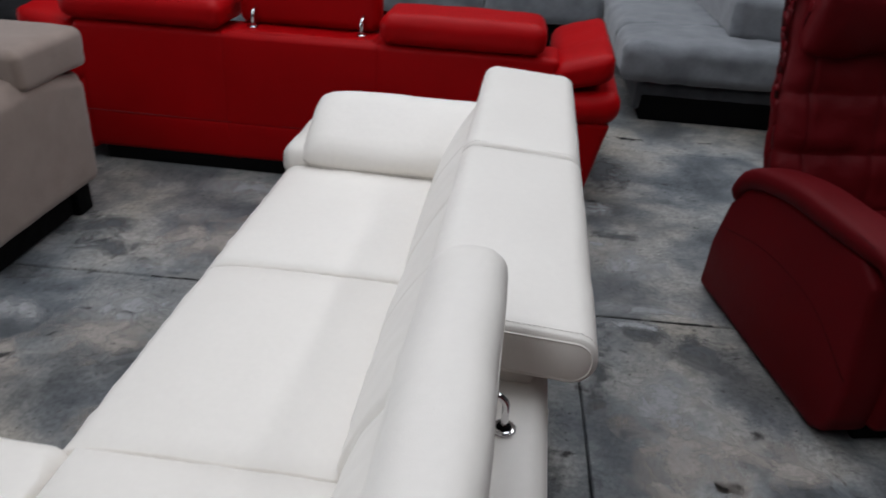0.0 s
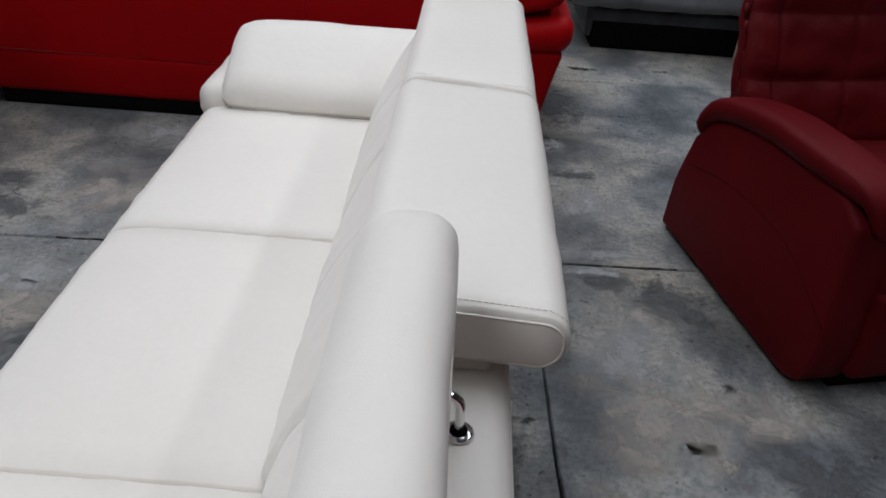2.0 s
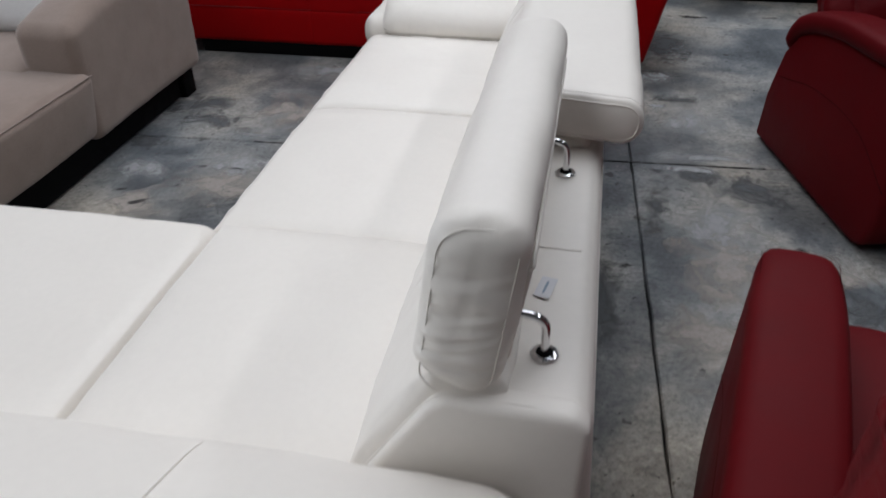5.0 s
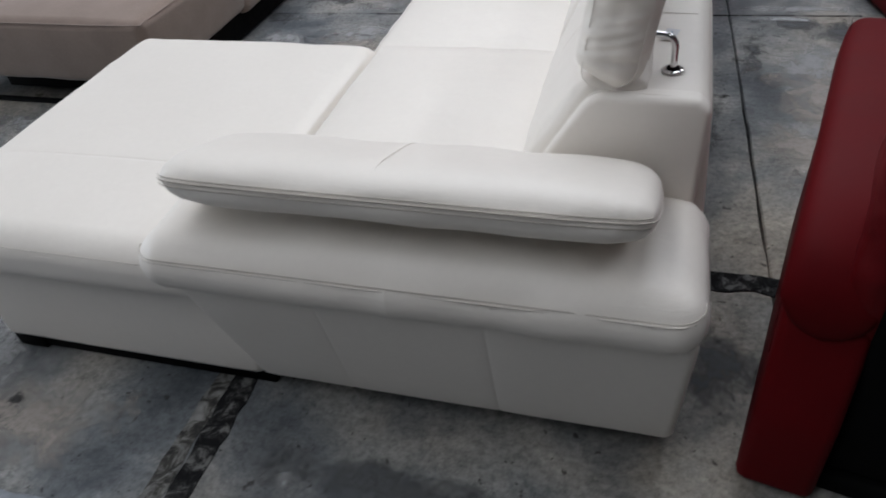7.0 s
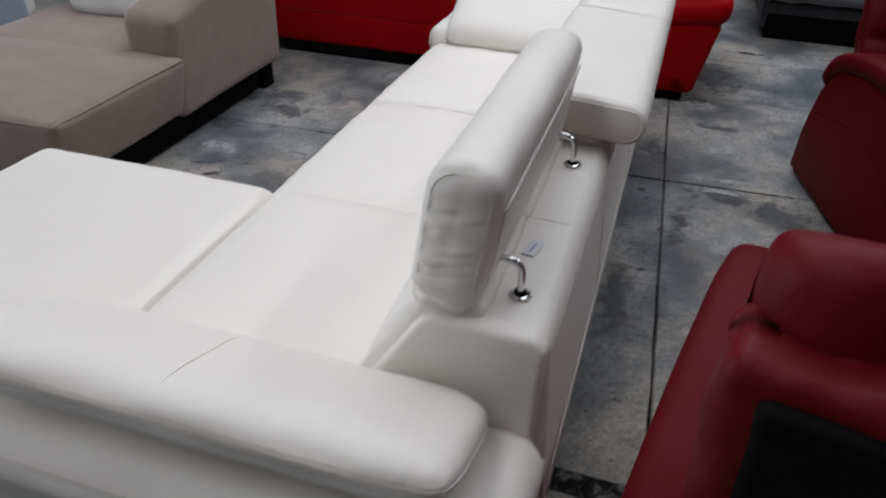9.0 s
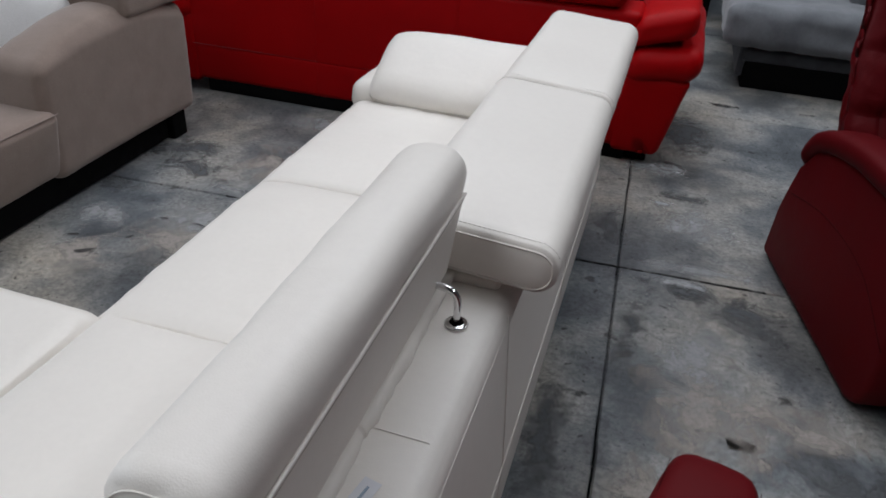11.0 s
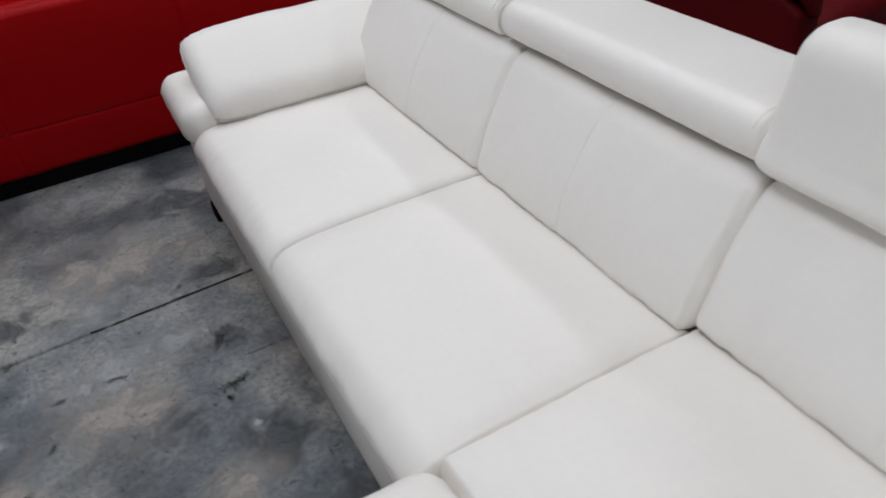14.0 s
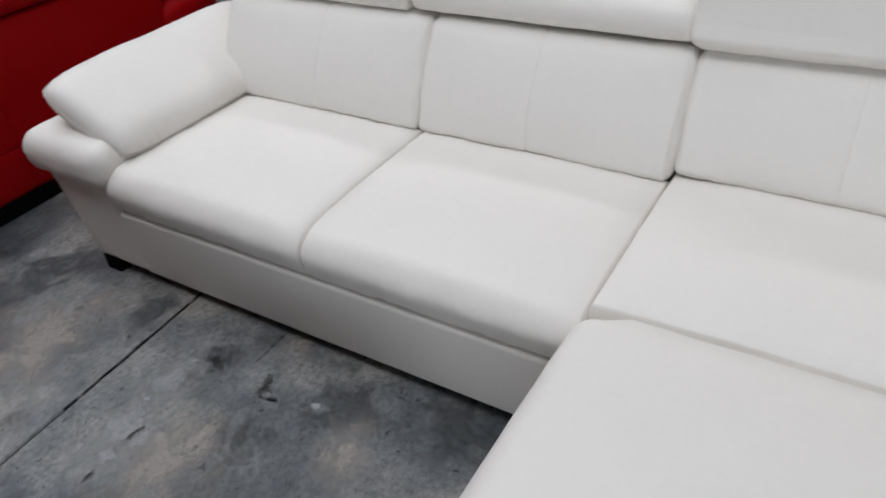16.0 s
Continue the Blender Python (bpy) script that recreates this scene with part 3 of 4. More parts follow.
# arm pads: a thick roll, and over it a tilted bolster
def arm(outer, inner, sign, x0, x1, seed, mid_y, mid_z, wide, thick, tilt, mid_x, long, low, z0, z1, seam_z, rise, hide, under):
    lo, hi = min(outer, inner), max(outer, inner)
    pad = on_sofa("arm_pad", soft_box((x0, lo, z0), (x1, hi, z1), 0.062, (40, 14, 4), crown=rise, wrinkle=0.0035, pucker=0.0022, seed=seed, grooves=[("x", 0.40, 0.002, 0.0006)]), hide)
    r = 0.062
    inset = r - math.sqrt(r * r - max(0.0, seam_z - (z0 + z1) / 2 - ((z1 - z0) / 2 - r)) ** 2)
    out_y, ends = outer + sign * inset, (x0 + inset, x1 - inset)
    r -= inset
    track = [(ends[0] + r * (1 - math.cos(a)), out_y + sign * r * (1 - math.sin(a)), seam_z) for a in np.linspace(0.2, math.pi / 2, 8)]
    track += [(lerp(ends[0] + r, ends[1] - r, k / 10), out_y, seam_z) for k in range(1, 10)]
    track += [(ends[1] - r * (1 - math.cos(a)), out_y + sign * r * (1 - math.sin(a)), seam_z) for a in np.linspace(math.pi / 2, 0.0, 8)]
    on_sofa("piping", tube(track, 0.0018, 6), WHITE, "", pad)
    for dz in (-0.007, 0.0, 0.007):
        on_sofa("seam", dashes([(x, y - sign * (0.0010 if dz == 0 else 0.0), z + dz) for x, y, z in track], 0.008, 0.0074, 0.0010), THREAD, "fine cream stitches", pad)
    # bolster
    m = pose(mid_x, mid_y, mid_z, -tilt * sign, 0, 0)
    bol = on_sofa("arm_bolster", moved(pillow(long, wide, thick, n=70, m=16, wrinkle=0.005, seed=seed, end=0.14, low=low, under=under), m), hide)
    ring = pillow_rim(long, wide, end=0.14)
    on_sofa("piping", tube([m @ p for p in ring], 0.0014, 6, True), WHITE, "", bol)
    for half in (ring[3:len(ring) // 2 - 3], ring[len(ring) // 2 + 3:-3]):
        for dz in (-0.008, 0.0015, 0.008):
            on_sofa("seam", dashes([m @ Vector((p.x, p.y * (0.999 if abs(dz) > 0.002 else 1.012), dz)) for p in half], 0.008, 0.0074, 0.0010), THREAD, "fine cream stitches", bol)
    cross = [m @ Vector((-0.02, math.copysign(abs(math.cos(a)) ** 0.5, math.cos(a)) * wide / 2, math.sin(a) ** 0.95 * thick / 2 - 0.0004)) for a in np.linspace(0.08, math.pi - 0.08, 24)]
    on_sofa("seam", tube(cross, 0.0010, 6), WHITE, "stitched cross seam", bol)
    return bol


arm(-1.085, -0.735, 1, -0.125, 0.945, 8.0, -0.904, 0.606, 0.30, 0.104, 20, 0.406, 0.892, 1.0, 0.396, 0.520, 0.488, 0.026, WHITE_ROLL, 0.42)
arm(1.885, 1.49, -1, -0.055, 0.945, 9.0, 1.628, 0.524, 0.385, 0.142, 27, 0.46, 0.86, 1.0, 0.352, 0.492, 0.437, 0.012, WHITE, 0.5)


def round_rect(a, b, r, n=6):
    """Points round a rectangle of half sizes a and b with round corners."""
    out = []
    for q, (sx, sz) in enumerate(((1, 1), (-1, 1), (-1, -1), (1, -1))):
        for k in range(n + 1):
            w = math.pi / 2 * (q + k / n)
            out.append((sx * (a - r) + r * math.cos(w), sz * (b - r) + r * math.sin(w)))
    return out


# headrests: two folded flat, one raised
def headrest(m, length, seed):
    me = soft_box((-0.16, -length / 2, -0.049), (0.16, length / 2, 0.049), 0.046, (8, 30, 2), crown=0.006, wrinkle=0.0022, seed=seed,
                  warp=lambda p: (p.x, squeeze(p, -length / 2, length / 2, 0.046, 0.018), p.z))
    h = on_sofa("headrest", moved(me, m))
    for e in (-1, 1):
        rim = [m @ Vector((x, e * (length / 2 - 0.006), z)) for x, z in round_rect(0.1485, 0.0380, 0.034)]
        on_sofa("piping", tube(rim, 0.002, 6, True), WHITE, "", h)
        on_sofa("seam", dashes([m @ Vector((x, e * (length / 2 - 0.022), z)) for x, z in round_rect(0.1605, 0.0505, 0.046)[2:12]], 0.009, 0.006, 0.0008), STITCH, "", h)
    return h


headrest(pose(0.836, 0.423, 0.776, 0, 4, 0), 0.815, 11.0)
headrest(pose(0.836, 1.235, 0.768, 0, 4, 0), 0.785, 12.0)
raised = soft_box((0.674, -0.746, 0.705), (0.798, 0.020, 0.990), 0.052, (14, 18, 44), wrinkle=0.003, seed=13.0, pucker=0.0015,
                  warp=lambda p: (p.x + 0.04 * (p.z - 0.722) / 0.28 - (0.022 * max(0.0, (p.y + 0.7) / 0.72) * max(0.0, (0.97 - p.z) / 0.265) if p.x < 0.735 else 0), squeeze(p, -0.746, 0.020, 0.052, 0.040) + max(0.0, p.y + 0.1) * 0.1 * (0.99 - p.z) / 0.28 + max(0.0, min(1.0, (-0.66 - p.y) / 0.06)) * (0.006 * noise.noise(Vector((p.x * 5, 2.0, p.z * 34 + p.x * 9))) + 0.005 * noise.noise(Vector((p.x * 9, 7.0, p.z * 72 - p.x * 14)))), p.z + 0.034 * max(0.0, min(1.0, (0.765 - p.x) / 0.07)) * max(0.0, (0.80 - p.z) / 0.095)))
raised_rest = on_sofa("headrest", raised, WHITE, "raised cream leather headrest")
for y in (-0.7345,):
    rim = [(0.736 + x, 0.8475 + z) for x, z in round_rect(0.0480, 0.1285, 0.038)]
    rim = [(x + 0.04 * (z - 0.722) / 0.28, z) for x, z in rim]
    on_sofa("piping", tube([(x, y, z) for x, z in rim], 0.0011, 6, True), WHITE, "", raised_rest)
    on_sofa("seam", dashes([(x * 1.0, y + 0.024, z + 0.0085) for x, z in rim[3:11]], 0.009, 0.006, 0.0008), STITCH, "", raised_rest)
on_sofa("rear_flap", soft_box((0.780, -0.700, 0.752), (0.802, -0.015, 0.902), 0.006, (2, 24, 5), wrinkle=0.002, warp=lambda p: (p.x + 0.04 * (p.z - 0.722) / 0.28, p.y, p.z)), WHITE, "", raised_rest)
on_sofa("seam", tube(line((0.8275, -0.695, 0.9045), (0.8275, -0.02, 0.9045)), 0.0022, 6), THREAD, "narrow dark slit of the zipped rear cover", raised_rest)
on_sofa("piping", tube(line((0.8285, -0.705, 0.9105), (0.8285, -0.012, 0.9105)), 0.0030, 6), WHITE, "", raised_rest)
for y in (-0.623, -0.086):
    stem = on_sofa("headrest_stem", tube(curve([(0.848, y, 0.70), (0.848, y, 0.735), (0.846, y, 0.757), (0.835, y, 0.768), (0.815, y, 0.772), (0.78, y, 0.775)], 6), 0.0065, 12), CHROME, "bent chrome tube")
    on_sofa("socket", disc((0.848, y, 0.7050), 0.021, 0.003), CHROME, "chrome ring", stem)
    on_sofa("sleeve", disc((0.848, y, 0.7075), 0.013, 0.004), BLACK, "black plastic sleeve", stem)
for y0, y1 in ((0.035, 0.80), (0.86, 1.60)):
    on_sofa("headrest_mount", soft_box((0.735, y0, 0.69), (0.893, y1, 0.724), 0.016, (4, 10, 2), wrinkle=0.002), WHITE, "low padded headrest mount")
for y in (0.16, 0.70, 0.95, 1.48):
    on_sofa("headrest_stem", tube([(0.848, y, 0.70), (0.848, y, 0.74)], 0.0075, 12), CHROME, "chrome tube")

sticker = tagged(new("sticker", box((-0.013, -0.027, 0), (0.013, 0.027, 0.0004), 0)), "small white paper sticker with a grey-blue bar", "sticker")
sticker.data.materials.append(PAPER)
sticker.matrix_world = pose(0.838, -0.47, 0.7045, 0, 0, -12)
part("print_bar", box((-0.002, -0.016, 0.0006), (0.002, 0.015, 0.0010), 0), INK, sticker, "grey-blue bar of print")


# ---- the taupe sofa ----
taupe = thing("taupe_sofa", (-0.965, 0.185, 0), "taupe fabric sofa with open-ended chaise on black legs", "sofa")


def on_taupe(name, me, material=TAUPE, label="", parent=None):
    return part(name, me, material, parent or taupe, label)


def taper(p):
    return (p.x - 0.05 * (0.42 - p.z) / 0.26 if p.x > -0.4 else p.x + 0.05 * (0.42 - p.z) / 0.26, p.y + (0.04 * (0.42 - p.z) / 0.26 if p.y < 0.3 else 0), p.z)


chaise = on_taupe("chaise", soft_box((-1.055, 0.0, 0.128), (0.0, 0.80, 0.40), 0.036, (8, 8, 4), crown=0.03, belly=0.012, wrinkle=0.003, warp=taper))
on_taupe("piping", tube(curve([(-1.040, 0.79, 0.390), (-1.043, 0.4, 0.390), (-1.038, 0.06, 0.388), (-0.995, 0.014, 0.387), (-0.5, 0.006, 0.388), (-0.06, 0.014, 0.387), (-0.017, 0.06, 0.388), (-0.012, 0.4, 0.390), (-0.012, 0.79, 0.390)], 8), 0.003, 6), TAUPE_SEAM, "", chaise)
on_taupe("seat", soft_box((-1.05, 0.70, 0.13), (-0.24, 1.62, 0.41), 0.03, (6, 6, 4), crown=0.02))


def arm_top(p):
    rise = 0.075 * math.sin(max(0.0, min(1.0, (p.y - 0.76) / 0.52)) * math.pi / 2) - 0.06 * max(0.0, min(1.0, (p.y - 1.32) / 0.3)) ** 1.5
    inward = 0.008 * (0.6 - p.z) / 0.5
    return (p.x - (inward if p.x > -0.1 else 0), p.y, p.z + rise * max(0.0, (p.z - 0.09) / 0.48))


on_taupe("armrest", soft_box((-0.285, 0.762, 0.112), (-0.030, 1.665, 0.565), 0.045, (6, 18, 8), crown=0.03, warp=arm_top, wrinkle=0.003))
on_taupe("backrest", soft_box((-1.05, 1.36, 0.16), (-0.05, 1.67, 0.60), 0.04, (8, 5, 5)))
on_taupe("back_roll", soft_box((-1.05, 1.25, 0.612), (-0.025, 1.70, 0.774), 0.036, (10, 6, 3), crown=0.015, wrinkle=0.006, seed=3.0))
for x, y in ((-0.985, 0.085), (-0.12, 0.085)):
    on_taupe("leg", slab([(x - 0.012, 0.0), (x + 0.022, 0.0), (x + 0.012, 0.135), (x - 0.03, 0.135)], y - 0.012, y + 0.04, "y", 0.004), BLACK, "black metal sled leg")
on_taupe("leg_rail", box((-0.975, 0.085, 0.0), (-0.13, 0.12, 0.012)), BLACK, "black metal floor rail")
for x in (-0.05, -0.94):
    on_taupe("leg", box((x - 0.07, 1.49, 0.0), (x - 0.01, 1.59, 0.118)), BLACK, "black block foot")
# carried down to the floor as a black block, for the shade under the sofa
on_taupe("underframe", box((-0.95, 0.20, 0.012), (-0.085, 1.48, 0.135)), BLACK, "black underframe, deepened to stand for the shade below")
scatter = tagged(new("throw_pillow", pillow(0.60, 0.29, 0.14, wrinkle=0.012, end=0.18)), "plain white throw pillow on the taupe sofa", "pillow")
scatter.data.materials.append(PALE)
scatter.matrix_world = pose(-1.535, 1.37, 0.55, 66, 0, 2)


# ---- the red sofa, seen from behind ----
red = thing("red_sofa", (-0.03, 2.32, 0), "bright red leather sofa seen from behind, middle headrest raised", "sofa")
RED_AT = Matrix.Translation((0.03, -2.32, 0))


def on_red(name, me, material=RED, label="", parent=None):
    me.transform(RED_AT)
    return part(name, me, material, parent or red, label)


on_red("plinth", box((-1.25, 2.315, 0.0), (1.0, 3.1, 0.075)), BLACK, "black recessed plinth")
on_red("foot", box((0.99, 2.345, 0.0), (1.10, 2.45, 0.05)), BLACK, "black block foot")
shell = on_red("back_panel", soft_box((-1.315, 2.30, 0.066), (0.97, 2.56, 0.69), 0.03, (22, 4, 10), wrinkle=0.003, belly=0.01,
                                      grooves=[("z", 0.255, 0.004, 0.005), ("x", 0.152, 0.004, 0.006), ("x", -0.585, 0.004, 0.004)]))
on_red("seam", tube(line((-1.31, 2.2935, 0.262), (0.95, 2.2935, 0.262), 30), 0.0022, 6), RED_SEAM, "", shell)
on_red("back_top", soft_box((-0.56, 2.315, 0.62), (0.14, 2.55, 0.70), 0.03, (8, 4, 2), wrinkle=0.003))
on_red("seat", soft_box((-1.30, 2.5, 0.12), (0.95, 3.25, 0.44), 0.04, (10, 6, 3)))
for x0, x1, s in ((-1.36, -0.575, 1.0), (0.155, 0.90, 2.0)):
    on_red("headrest", soft_box((x0, 2.27, 0.695), (x1, 2.62, 0.825), 0.055, (10, 6, 2), crown=0.012, wrinkle=0.004, seed=s))
on_red("headrest", soft_box((-0.55, 2.445, 0.700), (0.13, 2.58, 0.98), 0.05, (10, 3, 5), wrinkle=0.004, seed=4.0), RED, "raised red leather headrest")
for x in (-0.463, 0.055):
    stem = on_red("headrest_stem", tube(curve([(x, 2.40, 0.695), (x, 2.40, 0.75), (x, 2.42, 0.775), (x, 2.47, 0.785)], 6), 0.0085, 10), CHROME, "bent chrome tube")
    on_red("socket", disc((x, 2.40, 0.703), 0.022, 0.008), CHROME, "chrome ring", stem)


def red_arm(x0, x1, out):
    def flare(p):
        f = max(0.0, 1 - p.z / 0.42)
        return (p.x - out * 0.10 * f if (p.x - (x0 + x1) / 2) * out > 0 else p.x, p.y, p.z)
    on_red("arm_base", soft_box((x0, 2.29, 0.05), (x1, 3.25, 0.42), 0.03, (4, 8, 5), warp=flare, wrinkle=0.003))
    on_red("arm_roll", soft_box((x0, 2.265, 0.395), (x1 + 0.03 * max(out, 0), 3.28, 0.545), 0.07, (4, 10, 2), crown=0.01, wrinkle=0.005, seed=2.0,
                                warp=lambda p: (p.x, p.y, p.z + 0.04 * (((p.x - x0) if out > 0 else (x1 - p.x)) / (x1 - x0) - 0.5))))
    on_red("arm_pad", soft_box((x0 + 0.01, 2.285, 0.525), (x1 - 0.02, 3.15, 0.655), 0.05, (4, 10, 2), crown=0.02, wrinkle=0.006, seed=3.0,
                               warp=lambda p: (p.x, p.y, p.z + 0.085 * ((p.x - x0) if out > 0 else (x1 - p.x)) / (x1 - x0))))


red_arm(0.93, 1.235, 1)
red_arm(-1.60, -1.285, -1)
on_red("side_shelf", soft_box((-2.35, 2.38, 0.06), (-1.57, 3.2, 0.585), 0.05, (8, 8, 5), crown=0.015, wrinkle=0.004, seed=5.0), RED, "wide red leather end seat")


# ---- wine-red recliners ----
def recliner(m, label, tall, rear_lean, fore_lean, head, round_top):
    ch = new("recliner")
    ch.empty_display_size = 0.1
    ch.matrix_world = m
    tagged(ch, label, "armchair", "wine-red recliners")
    side = [(-0.468, 0.012), (-0.462, 0.20), (-0.445, 0.27), (-0.405, 0.40), (-0.32, 0.49), (-0.216, 0.53), (-0.07, 0.565), (0.10, 0.575), (0.33, 0.58), (0.41, 0.53), (0.452, 0.20), (0.450, 0.11), (0.425, 0.04), (0.37, 0.012)]
    top = [(-0.398, 0.385), (-0.392, 0.43), (-0.37, 0.48), (-0.32, 0.525), (-0.22, 0.562), (-0.05, 0.594), (0.10, 0.602), (0.32, 0.606), (0.395, 0.585), (0.428, 0.51)]
    for s in (-1, 1):
        me = slab(side, s * 0.342 - 0.072, s * 0.342 + 0.072, "x", 0.02, 3)
        for v in me.vertices:
            v.co.x += s * (0.022 * max(0.0, 0.40 - v.co.z) - 0.002)
        body = part("side_panel", me, WINE, ch)
        part("seam", tube(curve([(s * (0.4125 + 0.022 * (0.40 - z)), y, z) for y, z in ((-0.385, 0.30), (-0.1, 0.36), (0.2, 0.35), (0.435, 0.24))], 6), 0.0017, 6), WINE_SEAM, body)
        spine = [(0, u, z) for u, z in top]
        spine = curve(spine, 6)
        verts, faces = [], []
        for i, p in enumerate(spine):
            a, b = spine[max(0, i - 1)], spine[min(len(spine) - 1, i + 1)]
            t = (b - a).normalized()
            up = Vector((1, 0, 0)).cross(t)
            e = min(1.0, 0.35 + 2.2 * min(i, len(spine) - 1 - i) / len(spine))
            for k in range(16):
                w = 2 * math.pi * k / 16
                cx = math.copysign(abs(math.cos(w)) ** 0.55, math.cos(w)) * 0.080 * min(1.0, 0.12 + 0.88 * math.sqrt(min(1.0, min(7.0 * i, 3.6 * (len(spine) - 1 - i)) / len(spine))))
                cz = math.copysign(abs(math.sin(w)) ** 0.65, math.sin(w)) * 0.042 * e
                verts.append(tuple(p + Vector((s * 0.345 + cx, 0, 0)) + up * cz))
        for i in range(len(spine) - 1):
            for k in range(16):
                j = (k + 1) % 16
                faces.append((i * 16 + k, i * 16 + j, (i + 1) * 16 + j, (i + 1) * 16 + k))
        faces += [tuple(range(16))[::-1], tuple((len(spine) - 1) * 16 + k for k in range(16))]
        me = bpy.data.meshes.new("arm_pad")
        me.from_pydata(verts, [], faces)
        me.shade_smooth()
        pad = part("arm_pad", me, WINE, ch)
        for off in (0.066, -0.066):
            part("seam", dashes([p + Vector((s * 0.345 + off, 0, 0.0255)) for p in spine[10:-10]], 0.012, 0.008, 0.001), WINE_SEAM, pad)
    part("seat", soft_box((-0.30, -0.25, 0.20), (0.30, 0.46, 0.455), 0.06, (8, 8, 3), crown=0.03, wrinkle=0.006), WINE, ch)
    part("front_flap", soft_box((-0.30, 0.40, 0.07), (0.30, 0.475, 0.36), 0.03, (8, 3, 4), wrinkle=0.004), WINE, ch)

    def lean(p):
        f = max(0.0, (p.z - 0.35) / (tall - 0.375))
        return (p.x * (1 + 0.10 * f), p.y - (rear_lean if p.y < -0.3 else fore_lean) * f, p.z)

    part("backrest", soft_box((-0.312, -0.39, 0.35), (0.325, -0.21, tall), round_top, (34, 4, 44), wrinkle=0.008, belly=0.008, seed=2.0,
                                     grooves=[("z", 0.43, 0.030, 0.014, "+y"), ("z", 0.63, 0.030, 0.018, "+y"), ("z", 0.83, 0.030, 0.016, "+y"), ("x", -0.235, 0.008, 0.010, "+y"), ("x", 0.245, 0.008, 0.010, "+y"), ("x", 0.0, 0.014, 0.009, "+y")], warp=lean), WINE_SOFT, ch)
    part("rear_cover", soft_box((-0.268, -0.410, 0.06), (0.290, -0.372, tall - 0.032), 0.016, (10, 2, 14), wrinkle=0.004, warp=lean), BLACK, ch, "black rear cover")
    part("head_cushion", moved(pillow(0.67, 0.25, 0.13, wrinkle=0.026, end=0.12, seed=4.0), pose(0.0, *head, 0, 0)), WINE_SOFT, ch, "plump wrinkled head cushion")
    part("base", slab([(-0.42, 0.0), (0.42, 0.0), (0.42, 0.05), (-0.42, 0.05)], -0.30, 0.30, "x", 0.01, 2), BLACK, ch, "black floor frame")
    return ch


recliner(pose(2.115, 1.303, 0, 0, 0, 180 + 12.7), "wine-red leather recliner with tufted back across the aisle", 1.17, 0.13, 0.215, (-0.372, 1.08, 76), 0.05)
recliner(pose(1.553, -0.623, 0, 0, 0, -11.5), "wine-red leather recliner standing close behind the cream sofa", 0.965, 0.078, 0.115, (-0.330, 0.936, 86), 0.030)


# ---- the grey corner sofa ----
grey = thing("grey_sofa", (2.0, 4.4, 0), "grey plush corner sofa on a black base", "sofa")
GREY_AT = Matrix.Translation((-2.0, -4.4, 0))


def on_grey(name, me, material=GREY, label=""):
    me.transform(GREY_AT)
    return part(name, me, material, grey, label)


on_grey("base", box((1.57, 3.70, 0.0), (2.64, 5.6, 0.19)), BLACK, "black recessed base")
# body coloured black: shade below the cushion overhang is in the colour
on_grey("chaise_body", soft_box((1.56, 3.72, 0.18), (2.66, 5.6, 0.30), 0.03, (8, 10, 2)), BLACK, "chaise body, black for the shade under the cushion")
# rail and side panel: darkened plush paints their shade below the cushion
on_grey("front_rail", soft_box((1.54, 3.69, 0.160), (2.70, 3.80, 0.240), 0.022, (12, 3, 3), wrinkle=0.003), GREY_SHADED, "grey front rail, darkened for shade")
on_grey("side_panel", soft_box((1.525, 3.70, 0.06), (1.568, 5.4, 0.40), 0.018, (3, 10, 4), wrinkle=0.006), GREY_SHADED, "grey side panel, darkened for shade")
on_grey("chaise_cushion", soft_box((1.40, 3.60, 0.255), (2.74, 5.5, 0.50), 0.075, (22, 30, 3), crown=0.03, wrinkle=0.014, grooves=[("y", 4.15, 0.014, 0.016)]))
on_grey("back_bolster", soft_box((2.06, 3.87, 0.48), (2.72, 5.6, 0.77), 0.075, (8, 14, 4), crown=0.02, wrinkle=0.012, seed=4.0))
on_grey("base", box((-0.6, 5.35, 0.0), (1.36, 6.1, 0.2)), BLACK, "black recessed base")
on_grey("seat_cushion", soft_box((-0.7, 5.22, 0.22), (0.42, 6.2, 0.50), 0.08, (14, 12, 3), crown=0.03, wrinkle=0.012))
on_grey("seat_cushion", soft_box((0.43, 5.22, 0.22), (1.39, 6.2, 0.50), 0.08, (14, 12, 3), crown=0.03, wrinkle=0.012, seed=5.0))
on_grey("backrest", soft_box((-0.7, 6.1, 0.2), (2.9, 6.45, 0.85), 0.09, (16, 4, 5), wrinkle=0.012))


# ---- blue and white sofa, black sofa, pale wooden chair ----
blue = thing("blue_sofa", (-2.69, 0.69, 0), "blue and white fabric sofa on a black base", "sofa", turn=30)
part("seat", soft_box((0.003, 0.0, 0.12), (0.60, 0.95, 0.43), 0.035, (8, 8, 3), crown=0.015, wrinkle=0.004), BLUE, blue)
part("seat", soft_box((-1.3, 0.0, 0.12), (-0.003, 0.95, 0.43), 0.035, (9, 8, 3), crown=0.015, wrinkle=0.004), PALE, blue, "white fabric seat")
part("backrest", soft_box((-1.3, 0.9, 0.15), (0.60, 1.15, 0.80), 0.06, (12, 3, 5), wrinkle=0.008), PALE, blue, "white fabric back")
part("base", box((-1.22, 0.08, 0.0), (0.53, 1.05, 0.13)), BLACK, blue, "black recessed base")

dark = tagged(new("throw_pillow", pillow(0.62, 0.34, 0.13, wrinkle=0.014, end=0.2, seed=6.0)), "black leather cushion lying on the red sofa's end seat", "pillow")
dark.data.materials.append(BLACK_HIDE)
